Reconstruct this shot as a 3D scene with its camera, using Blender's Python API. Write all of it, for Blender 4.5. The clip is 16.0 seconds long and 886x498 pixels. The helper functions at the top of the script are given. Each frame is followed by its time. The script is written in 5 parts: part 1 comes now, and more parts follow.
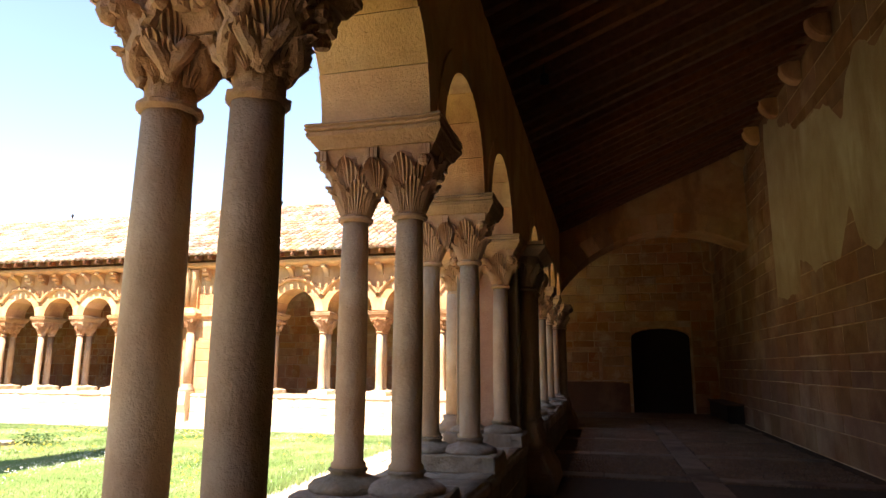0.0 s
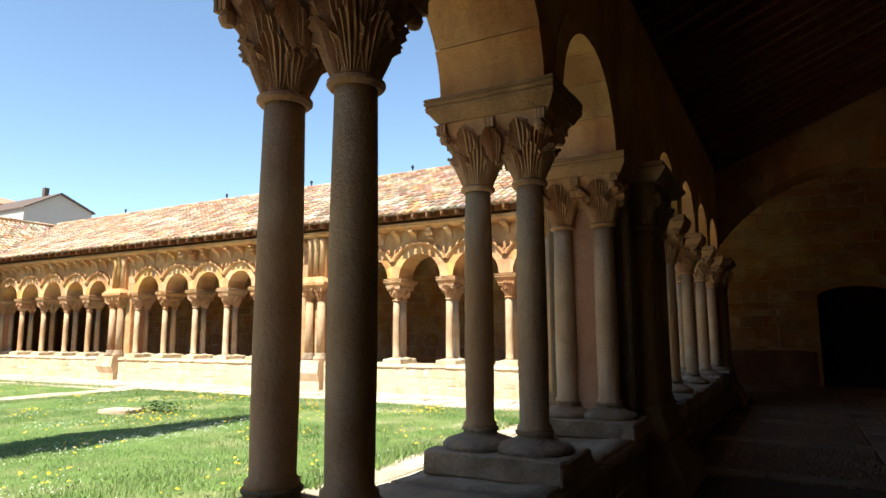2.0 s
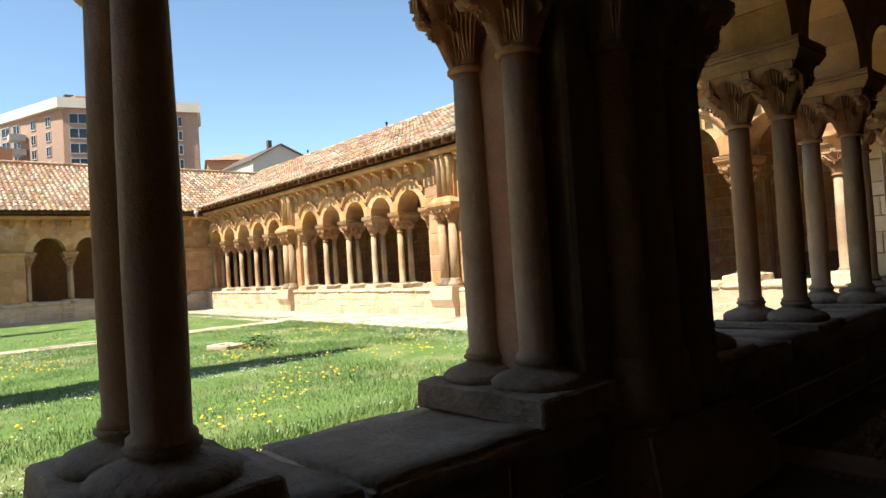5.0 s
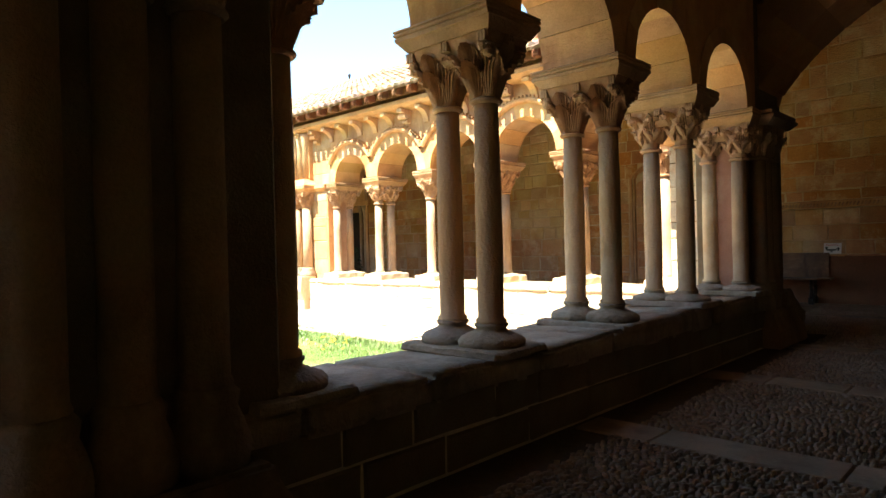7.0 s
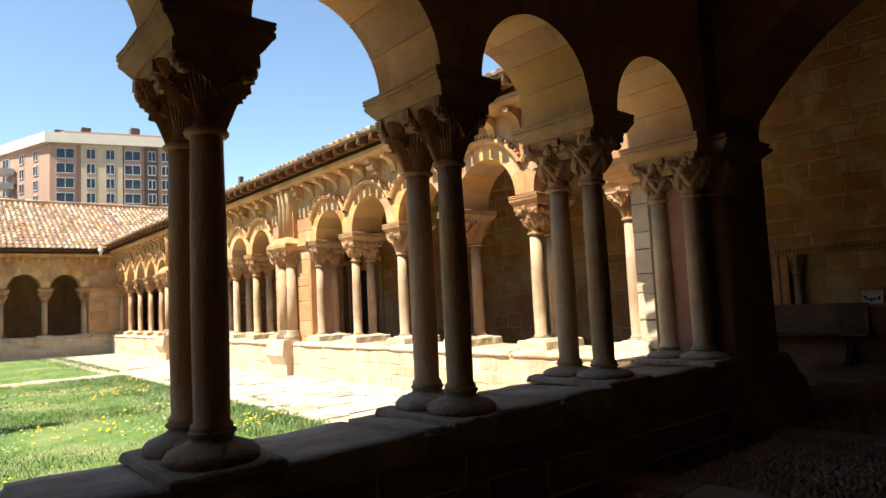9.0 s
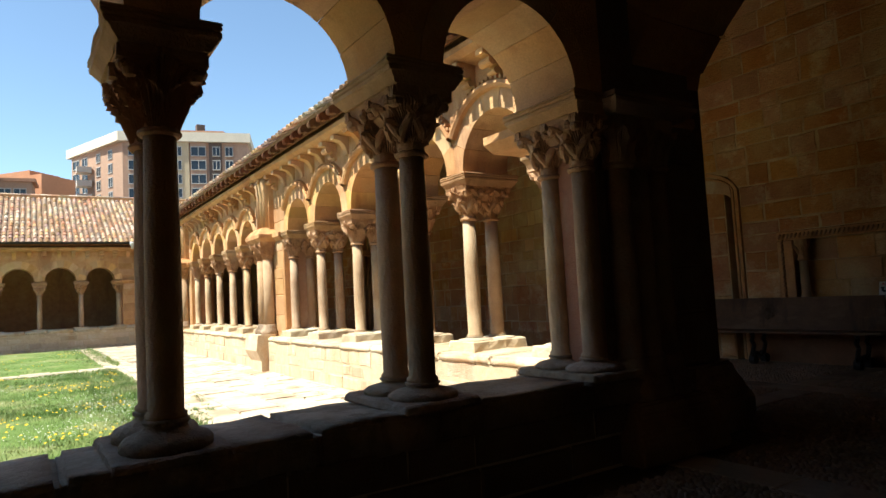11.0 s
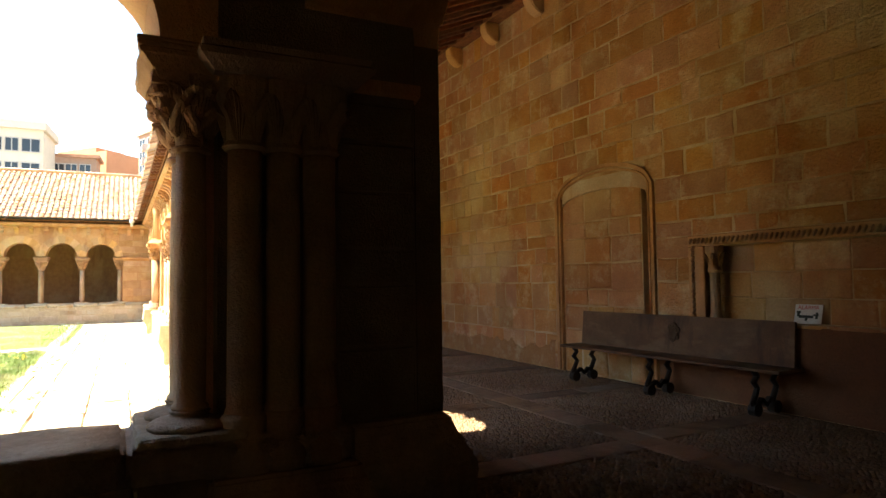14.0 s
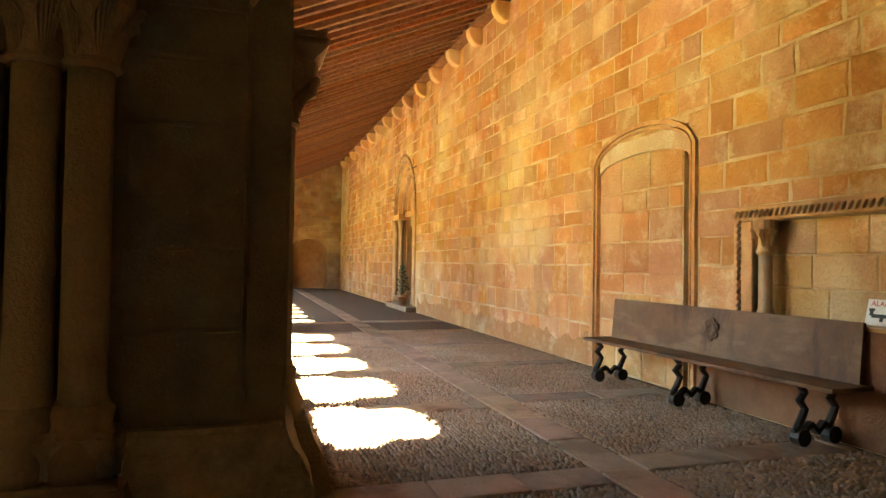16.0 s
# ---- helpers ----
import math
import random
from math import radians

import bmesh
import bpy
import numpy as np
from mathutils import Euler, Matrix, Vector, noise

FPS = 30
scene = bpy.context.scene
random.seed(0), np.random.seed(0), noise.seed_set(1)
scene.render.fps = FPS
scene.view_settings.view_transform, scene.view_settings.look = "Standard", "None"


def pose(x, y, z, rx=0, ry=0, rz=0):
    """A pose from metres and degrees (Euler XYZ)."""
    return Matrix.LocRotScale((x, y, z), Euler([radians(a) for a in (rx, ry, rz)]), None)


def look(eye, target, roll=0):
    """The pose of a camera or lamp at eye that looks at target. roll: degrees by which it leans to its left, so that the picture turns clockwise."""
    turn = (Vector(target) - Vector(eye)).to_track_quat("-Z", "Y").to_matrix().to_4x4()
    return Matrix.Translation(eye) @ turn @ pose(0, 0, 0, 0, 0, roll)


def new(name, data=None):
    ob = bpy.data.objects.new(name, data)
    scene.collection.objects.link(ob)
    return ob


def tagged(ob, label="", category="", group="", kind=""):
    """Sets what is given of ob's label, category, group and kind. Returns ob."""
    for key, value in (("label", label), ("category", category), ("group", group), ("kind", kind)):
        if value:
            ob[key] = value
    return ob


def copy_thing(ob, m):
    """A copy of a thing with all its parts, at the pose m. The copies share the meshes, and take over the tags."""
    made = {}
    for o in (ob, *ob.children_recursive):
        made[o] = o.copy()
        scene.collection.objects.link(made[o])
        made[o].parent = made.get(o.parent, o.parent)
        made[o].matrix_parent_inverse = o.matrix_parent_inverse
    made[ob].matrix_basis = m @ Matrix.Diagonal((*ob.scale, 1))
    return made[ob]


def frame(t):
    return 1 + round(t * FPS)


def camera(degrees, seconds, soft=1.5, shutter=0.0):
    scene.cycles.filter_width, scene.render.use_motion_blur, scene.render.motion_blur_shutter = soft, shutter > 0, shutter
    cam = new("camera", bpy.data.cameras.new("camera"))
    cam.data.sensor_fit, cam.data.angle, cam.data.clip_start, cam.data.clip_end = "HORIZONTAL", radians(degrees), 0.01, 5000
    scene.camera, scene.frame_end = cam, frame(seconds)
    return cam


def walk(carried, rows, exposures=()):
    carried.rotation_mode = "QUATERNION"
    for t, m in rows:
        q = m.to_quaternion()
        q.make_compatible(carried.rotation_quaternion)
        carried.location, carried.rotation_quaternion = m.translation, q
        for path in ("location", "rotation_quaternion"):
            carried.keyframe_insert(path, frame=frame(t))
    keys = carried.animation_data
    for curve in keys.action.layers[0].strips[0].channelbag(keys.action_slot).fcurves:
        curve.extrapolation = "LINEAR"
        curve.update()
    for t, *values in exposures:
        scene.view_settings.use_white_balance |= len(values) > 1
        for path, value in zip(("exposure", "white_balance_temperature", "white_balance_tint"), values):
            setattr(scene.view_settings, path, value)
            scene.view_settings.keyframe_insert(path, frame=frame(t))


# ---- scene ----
cam = camera(69.8, 16.0)
EXPOSURES = [(0.0, 2.4, 6900, 17), (0.8, 2.1, 6700, 13), (1.5, 1.7, 6500, 6), (3.0, 1.15, 6400, 1), (5.5, 1.3, 6500, 1), (6.0, 1.8, 6600, 1), (6.5, 2.6, 6600, 0), (7.0, 2.65, 6600, 0), (7.5, 2.5, 6600, 2), (8.0, 1.95, 6700, 4), (10.5, 1.3, 6400, 0), (13.0, 1.3, 6500, 0), (13.5, 2.0, 7000, 3), (14.0, 2.85, 7400, 4), (14.5, 3.95, 7500, 2), (15.0, 4.35, 7700, -2), (15.5, 5.08, 7700, -7), (16.0, 5.3, 7700, -7)]
PATH = [
    (0, (1.312, -0.007, 1.355), (0.828, 1.899, 1.721), 0.3),
    (0.5, (1.285, 0.452, 1.38), (0.744, 2.349, 1.709), -0.9),
    (1, (1.342, 0.897, 1.327), (0.718, 2.774, 1.618), -1.1),
    (1.5, (1.453, 1.336, 1.351), (0.686, 3.161, 1.637), -0.4),
    (2, (1.56, 1.793, 1.326), (0.603, 3.528, 1.597), -0.1),
    (2.5, (1.728, 2.216, 1.29), (0.595, 3.844, 1.543), -2.0),
    (2.8, (1.881, 2.473, 1.298), (0.623, 4.008, 1.548), -0.3),
    (3, (1.953, 2.657, 1.284), (0.647, 4.158, 1.495), -1.3),
    (5.5, (2.384, 5.31, 1.263), (0.867, 6.613, 1.281), -3.6),
    (5.6, (2.43, 5.403, 1.271), (0.945, 6.742, 1.281), -3.4),
    (6, (2.56, 5.859, 1.279), (1.12, 7.245, 1.197), -4.1),
    (6.5, (2.688, 6.44, 1.327), (1.287, 7.868, 1.311), -1.8),
    (7, (2.908, 6.983, 1.298), (1.521, 8.424, 1.289), -1.4),
    (7.5, (3.042, 7.472, 1.301), (1.644, 8.903, 1.295), -3.1),
    (8, (3.149, 8.022, 1.326), (1.732, 9.43, 1.415), -3.4),
    (10.5, (3.661, 10.774, 1.351), (1.991, 11.867, 1.489), -1.9),
    (11, (3.745, 11.3, 1.336), (2.077, 12.395, 1.475), -3.1),
    (11.5, (3.853, 11.846, 1.369), (2.113, 12.821, 1.506), -2.4),
    (12, (3.862, 12.452, 1.371), (2.092, 13.379, 1.475), -2.0),
    (12.5, (3.992, 13.031, 1.371), (2.224, 13.965, 1.437), -3.4),
    (13, (4.067, 13.534, 1.397), (2.28, 14.432, 1.428), -1.4),
    (13.5, (4.024, 14.07, 1.474), (2.262, 15.016, 1.509), -1.6),
    (14, (4.097, 14.633, 1.489), (2.317, 15.541, 1.586), -0.8),
    (14.5, (3.998, 15.077, 1.465), (2.189, 15.924, 1.568), -0.0),
    (15, (3.821, 15.533, 1.462), (2.009, 16.372, 1.575), -1.0),
    (15.5, (3.706, 15.982, 1.481), (1.854, 16.735, 1.511), -0.5),
    (16, (3.531, 16.41, 1.402), (1.621, 17.002, 1.448), 0.9),
]
walk(cam, [(t, look(e, g, r)) for t, e, g, r in PATH], EXPOSURES)

# ---------------------------------------------------------------- light
SUN_TO = Vector((0.02, 0.538, -0.843)).normalized()     # the way the sunlight goes
world = bpy.data.worlds.new("sky")
scene.world = world
world.use_nodes = True
wn = world.node_tree.nodes
sky = wn.new("ShaderNodeTexSky")
sky.sky_type, sky.sun_disc = "NISHITA", False
sky.sun_elevation = math.asin(-SUN_TO.z)
sky.sun_rotation = math.atan2(-SUN_TO.x, -SUN_TO.y)
sky.altitude, sky.dust_density, sky.ozone_density = 1000, 0.7, 0.9
world.node_tree.links.new(sky.outputs[0], wn["Background"].inputs[0])
wn["Background"].inputs[1].default_value = 0.10
sun = new("sun", bpy.data.lights.new("sun", "SUN"))
sun.data.energy, sun.data.angle, sun.data.color = 5.0, radians(0.5), (1.0, 0.94, 0.85)
sun.matrix_world = look((0, -40, 60), Vector((0, -40, 60)) + SUN_TO)


# ---------------------------------------------------------------- materials
def mat(name, base, second, scale=6.0, rough=0.9, bump=0.4, fine=60.0, vary=0.0, third=None, stain=1.2, metal=0.0, island=False, detail=6.0, tall=1.0, fourth=None, speck=0.35, smear=None):
    """Two-scale procedural surface: stains and grain between base and second (and third), relief, and a tint per piece."""
    m = bpy.data.materials.new(name)
    m.use_nodes = True
    n, l = m.node_tree.nodes, m.node_tree.links
    p = n["Principled BSDF"]
    p.inputs["Roughness"].default_value, p.inputs["Metallic"].default_value = rough, metal
    p.inputs["Specular IOR Level"].default_value = 0.25
    co = n.new("ShaderNodeNewGeometry")

    def noise_at(s, d, r=0.6, tall=1.0):
        t = n.new("ShaderNodeTexNoise")
        t.inputs["Scale"].default_value, t.inputs["Detail"].default_value, t.inputs["Roughness"].default_value = s, d, r
        if tall == 1.0:
            l.new(co.outputs["Position"], t.inputs["Vector"])
        else:
            k = n.new("ShaderNodeVectorMath")
            k.operation = "MULTIPLY"
            k.inputs[1].default_value = (1, 1, tall)
            l.new(co.outputs["Position"], k.inputs[0])
            l.new(k.outputs[0], t.inputs["Vector"])
        return t.outputs[0]

    def ramp(v, lo, hi):
        r = n.new("ShaderNodeMapRange")
        r.inputs[1].default_value, r.inputs[2].default_value = lo, hi
        l.new(v, r.inputs[0])
        return r.outputs[0]

    def mix(f, a, b, kind="MIX"):
        x = n.new("ShaderNodeMix")
        x.data_type, x.blend_type = "RGBA", kind
        for i, v in ((0, f), (6, a), (7, b)):
            if hasattr(v, "links"):
                l.new(v, x.inputs[i])
            elif i:
                x.inputs[i].default_value = (*v, 1)
            else:
                x.inputs[i].default_value = v
        return x.outputs[2]

    big, small = noise_at(stain, 4, 0.6, tall), noise_at(scale, detail)
    grain = noise_at(fine, 3, 0.7)
    c = mix(ramp(small, 0.32, 0.68), base, second)
    if third:
        c = mix(ramp(big, 0.5, 0.68), c, third)
    if fourth:
        c = mix(ramp(noise_at(stain * 0.8, 5, 0.65, 0.3), 0.52, 0.62), c, fourth)
    if smear:                           # thin lime and old pointing left on the face in ragged patches
        c = mix(ramp(noise_at(2.0, 9, 0.75), 0.52, 0.64), c, mix(0.6, c, smear))
    c = mix(speck, c, mix(ramp(grain, 0.3, 0.7), (0.45, 0.45, 0.45), (1.0, 1.0, 1.0)), "MULTIPLY")
    if vary:
        if island:
            rnd = co.outputs["Random Per Island"]
        else:
            o = n.new("ShaderNodeObjectInfo")
            rnd = o.outputs["Random"]
        hsv = n.new("ShaderNodeHueSaturation")
        for i, (lo, hi) in enumerate(((0.5 - 0.02 * vary, 0.5 + 0.016 * vary), (1 - 0.25 * vary, 1 + 0.2 * vary), (1 - 0.42 * vary, 1 + 0.3 * vary))):
            r = n.new("ShaderNodeMapRange")
            r.inputs[3].default_value, r.inputs[4].default_value = lo, hi
            w = n.new("ShaderNodeMath")
            w.operation = "FRACT"
            k = n.new("ShaderNodeMath")
            k.operation = "MULTIPLY"
            k.inputs[1].default_value = (1.0, 7.31, 13.7)[i]
            l.new(rnd, k.inputs[0])
            l.new(k.outputs[0], w.inputs[0])
            l.new(w.outputs[0], r.inputs[0])
            l.new(r.outputs[0], hsv.inputs[i])
        l.new(c, hsv.inputs["Color"])
        c = hsv.outputs[0]
    l.new(c, p.inputs["Base Color"])
    if bump:
        b = n.new("ShaderNodeBump")
        b.inputs["Strength"].default_value, b.inputs["Distance"].default_value = bump, 0.02
        add = n.new("ShaderNodeMath")
        add.operation = "ADD"
        l.new(small, add.inputs[0])
        l.new(grain, add.inputs[1])
        l.new(add.outputs[0], b.inputs["Height"])
        l.new(b.outputs[0], p.inputs["Normal"])
    return m


STONE = mat("sandstone", (0.62, 0.34, 0.152), (0.475, 0.24, 0.105), 5, 0.92, 0.7, 55, third=(0.64, 0.4, 0.2), fourth=(0.42, 0.212, 0.1))
SHAFT = mat("shaft_stone", (0.49, 0.33, 0.2), (0.395, 0.25, 0.145), 6, 0.85, 0.5, 45, 0.35, third=(0.54, 0.405, 0.265), fourth=(0.36, 0.21, 0.11), speck=0.16)
IMPOST = mat("weathered_impost_stone", (0.49, 0.285, 0.142), (0.385, 0.212, 0.102), 6, 0.92, 0.7, 50, 0.3, third=(0.54, 0.35, 0.195), fourth=(0.32, 0.19, 0.1))
CARVED = mat("carved_stone", (0.49, 0.275, 0.14), (0.345, 0.182, 0.09), 12, 0.92, 0.5, 80, 0.3, third=(0.57, 0.37, 0.215))
ASHLAR = mat("ashlar", (0.56, 0.292, 0.112), (0.455, 0.205, 0.074), 1.7, 0.93, 1.0, 34, 0.45, third=(0.62, 0.43, 0.21), stain=0.45, fourth=(0.39, 0.15, 0.053), smear=(0.7, 0.54, 0.32))
ASHLAR_ISLE = mat("ashlar_joined", (0.56, 0.292, 0.112), (0.455, 0.205, 0.074), 1.7, 0.93, 1.0, 34, 0.45, third=(0.62, 0.43, 0.21), stain=0.45, fourth=(0.39, 0.15, 0.053), smear=(0.7, 0.54, 0.32), island=True)
# Sandstone in a darker copy: the gallery's shade is put into its colour.
PIER_STONE = mat("shaded_pier_stone", (0.194, 0.139, 0.0859), (0.146, 0.0976, 0.0564), 5, 0.92, 0.6, 55, 0.25, third=(0.22, 0.173, 0.113), island=True)
# Darkened copy of the shaft stone; shade at the piers is coloured in.
RESPOND = mat("shaded_respond_stone", (0.33, 0.22, 0.13), (0.255, 0.162, 0.092), 6, 0.9, 0.6, 45, 0.3, third=(0.31, 0.22, 0.138), fourth=(0.165, 0.1, 0.055))
PIER_ISLE = mat("pier_ashlar", (0.52, 0.30, 0.15), (0.42, 0.225, 0.11), 4, 0.93, 0.5, 60, 0.3, third=(0.56, 0.38, 0.22), island=True)
PALE = mat("pale_ashlar", (0.62, 0.49, 0.34), (0.52, 0.39, 0.25), 4, 0.93, 0.8, 40, 0.42, third=(0.64, 0.55, 0.41), stain=2.0, fourth=(0.53, 0.36, 0.215), island=True)
PALE_PIECE = mat("pale_ashlar_block", (0.62, 0.49, 0.34), (0.52, 0.39, 0.25), 4, 0.93, 0.8, 40, 0.42, third=(0.64, 0.55, 0.41), stain=2.0, fourth=(0.53, 0.36, 0.215))
MORTAR = mat("mortar", (0.62, 0.49, 0.33), (0.53, 0.40, 0.26), 8, 0.95, 0.5, 50)
WALL_MORTAR = mat("wall_mortar", (0.42, 0.22, 0.085), (0.66, 0.51, 0.31), 1.6, 0.95, 0.8, 40, detail=3.0)
DADO_PALE = mat("stained_wall_foot", (0.44, 0.225, 0.09), (0.34, 0.155, 0.062), 2.0, 0.95, 0.8, 34, third=(0.5, 0.31, 0.14), stain=0.7, fourth=(0.31, 0.135, 0.055), smear=(0.6, 0.45, 0.26))
DADO = mat("red_brown_render", (0.22, 0.098, 0.046), (0.16, 0.068, 0.033), 2.4, 0.95, 0.6, 40, third=(0.28, 0.145, 0.07), stain=0.9, fourth=(0.18, 0.078, 0.038))
PLASTER = mat("old_plaster", (0.47, 0.37, 0.22), (0.40, 0.29, 0.16), 1.6, 0.95, 0.5, 40, third=(0.52, 0.43, 0.28), stain=0.7, fourth=(0.36, 0.25, 0.13))
EAST_STONE = mat("brown_ashlar", (0.31, 0.17, 0.082), (0.22, 0.115, 0.055), 2.6, 0.93, 0.8, 34, 0.4, third=(0.43, 0.29, 0.16), stain=0.6)
EAST_ISLE = mat("brown_ashlar_joined", (0.31, 0.17, 0.082), (0.22, 0.115, 0.055), 2.6, 0.93, 0.8, 34, 0.4, third=(0.43, 0.29, 0.16), stain=0.6, island=True)
RED = mat("red_sandstone", (0.44, 0.21, 0.12), (0.36, 0.16, 0.09), 6, 0.92, 0.45, 60, 0.4, third=(0.5, 0.3, 0.18))
SILL = mat("worn_sill_stone", (0.357, 0.257, 0.171), (0.255, 0.18, 0.117), 6, 0.88, 1.0, 28, 0.35, third=(0.408, 0.314, 0.225), stain=2.2, fourth=(0.224, 0.157, 0.099))
SLAB = mat("floor_slab", (0.285, 0.187, 0.118), (0.22, 0.138, 0.085), 3.5, 0.8, 0.5, 45, 0.45, third=(0.31, 0.205, 0.13), stain=1.8, fourth=(0.17, 0.1, 0.06))
PEBBLE = mat("pebbles", (0.275, 0.168, 0.096), (0.185, 0.112, 0.064), 14, 0.72, 0.2, 80, 0.45, third=(0.3, 0.2, 0.13), stain=0.8, island=True)
EARTH = mat("floor_bed", (0.13, 0.084, 0.052), (0.09, 0.058, 0.036), 16, 0.95, 0.9, 60)
FLAG = mat("courtyard_flagstone", (0.58, 0.48, 0.355), (0.48, 0.385, 0.275), 4, 0.9, 0.5, 40, 0.5, third=(0.56, 0.48, 0.37), stain=1.6, fourth=(0.36, 0.27, 0.18), island=True)
SOIL = mat("lawn_soil", (0.15, 0.225, 0.055), (0.105, 0.16, 0.042), 5, 1.0, 0.8, 40, third=(0.26, 0.265, 0.11), stain=0.6)
GRASS = mat("grass", (0.245, 0.335, 0.11), (0.165, 0.25, 0.075), 1.5, 0.6, 0.0, 20, 0.8, third=(0.42, 0.41, 0.22), stain=1.2, fourth=(0.12, 0.215, 0.055), island=True)
WEED = mat("weed_leaf", (0.06, 0.12, 0.03), (0.04, 0.085, 0.02), 6, 0.6, 0.0, 30, 0.6, island=True)
TOWN = mat("town_ground", (0.30, 0.27, 0.23), (0.24, 0.215, 0.185), 0.2, 0.95, 0.3, 6, third=(0.33, 0.3, 0.26), stain=0.05)
PETAL = mat("dandelion_yellow", (0.80, 0.55, 0.02), (0.75, 0.45, 0.02), 30, 0.7, 0)
DAISY = mat("daisy_white", (0.8, 0.8, 0.74), (0.7, 0.7, 0.62), 30, 0.7, 0)
TILE = mat("clay_tile", (0.46, 0.285, 0.18), (0.335, 0.198, 0.122), 9, 0.9, 0.3, 60, 1.25, third=(0.44, 0.40, 0.29), stain=0.9, island=True)
TILE_BED = mat("tile_channel", (0.27, 0.175, 0.115), (0.18, 0.115, 0.078), 9, 0.95, 0.3, 60)
TIMBER = mat("old_rafter_wood", (0.23, 0.09, 0.037), (0.13, 0.05, 0.021), 11, 0.8, 0.4, 90, 0.5, island=True)
BOARD = mat("old_ceiling_board", (0.06, 0.034, 0.019), (0.04, 0.023, 0.013), 9, 0.85, 0.4, 70)
BENCH = mat("bench_wood", (0.165, 0.085, 0.038), (0.105, 0.052, 0.024), 5, 0.6, 0.3, 60, third=(0.20, 0.115, 0.058), stain=2.6, fourth=(0.075, 0.037, 0.019), tall=3.0)
CARVING = mat("worn_carved_wood", (0.12, 0.064, 0.03), (0.075, 0.04, 0.02), 12, 0.6, 0.4, 60)
BENCH_DARK = mat("dark_turned_wood", (0.035, 0.022, 0.014), (0.025, 0.015, 0.01), 12, 0.5, 0.2, 60)
IRON = mat("dark_metal", (0.03, 0.03, 0.032), (0.05, 0.045, 0.04), 20, 0.6, 0.1, 90, metal=0.6)
DOORWOOD = mat("dark_door_wood", (0.04, 0.026, 0.016), (0.028, 0.018, 0.012), 9, 0.7, 0.3, 60)
LEAF = mat("cypress_leaf", (0.05, 0.085, 0.03), (0.035, 0.06, 0.02), 6, 0.7, 0, 30, 0.5, island=True)
BARK = mat("bark", (0.16, 0.11, 0.075), (0.1, 0.07, 0.05), 9, 0.95, 0.8, 60)
POT = mat("terracotta", (0.42, 0.2, 0.11), (0.34, 0.16, 0.09), 9, 0.85, 0.2, 60)
SIGN = mat("white_sign_board", (0.78, 0.77, 0.72), (0.72, 0.7, 0.65), 9, 0.5, 0.0, 60)
SIGN_RED = mat("red_print", (0.55, 0.04, 0.03), (0.5, 0.04, 0.03), 9, 0.5, 0)
SIGN_DARK = mat("dark_print", (0.03, 0.045, 0.035), (0.04, 0.05, 0.04), 9, 0.5, 0)
BRICK_FAR = mat("far_brick", (0.40, 0.262, 0.19), (0.35, 0.22, 0.158), 3, 0.9, 0, 8)
CREAM_FAR = mat("far_cream_render", (0.50, 0.395, 0.265), (0.45, 0.35, 0.23), 0.6, 0.9, 0, 8)
WHITE_FAR = mat("far_white_render", (0.64, 0.57, 0.46), (0.58, 0.51, 0.41), 0.6, 0.9, 0, 8)
TERRA_FAR = mat("far_orange_render", (0.52, 0.255, 0.145), (0.46, 0.22, 0.122), 0.6, 0.9, 0, 8)
GREY_FAR = mat("far_grey_render", (0.5, 0.45, 0.40), (0.46, 0.41, 0.36), 0.6, 0.9, 0, 8)
BROWN_FAR = mat("far_brown_panel", (0.13, 0.09, 0.075), (0.11, 0.08, 0.065), 0.6, 0.8, 0, 8)
FRAME_FAR = mat("far_window_frame", (0.45, 0.42, 0.39), (0.39, 0.36, 0.33), 3, 0.5, 0)
ROOF_FAR = mat("far_roof_tile", (0.42, 0.23, 0.15), (0.35, 0.19, 0.12), 2, 0.9, 0.2, 8)


def glass(name):
    m = bpy.data.materials.new(name)
    m.use_nodes = True
    p = m.node_tree.nodes["Principled BSDF"]
    p.inputs["Base Color"].default_value = (0.02, 0.026, 0.034, 1)
    p.inputs["Roughness"].default_value = 0.08
    p.inputs["Specular IOR Level"].default_value = 0.45
    return m


GLASS = glass("window_glass")


# ---------------------------------------------------------------- mesh helpers
def mesh_of(name, bm, m, smooth=False):
    me = bpy.data.meshes.new(name)
    bmesh.ops.recalc_face_normals(bm, faces=bm.faces)
    if smooth:
        for f in bm.faces:
            f.smooth = True
    bm.to_mesh(me)
    bm.free()
    me.materials.append(m)
    return me


def part(name, bm, m=None, parent=None, label="", smooth=False):
    ob = new(name, mesh_of(name, bm, m, smooth) if isinstance(bm, bmesh.types.BMesh) else bm)
    if parent:
        ob.parent = parent
    if label:
        ob["label"] = label
    return ob


def thing(name, m=None, label="", category="", group="", kind=""):
    ob = new(name)
    ob.empty_display_size = 0.1
    if m:
        ob.matrix_basis = m
    return tagged(ob, label, category, group, kind)


def soup(name, verts, faces, m, parent=None, smooth=False):
    me = bpy.data.meshes.new(name)
    me.from_pydata(verts, [], faces)
    if smooth:
        me.polygons.foreach_set("use_smooth", [True] * len(faces))
    me.materials.append(m)
    ob = new(name, me)
    if parent:
        ob.parent = parent
    return ob


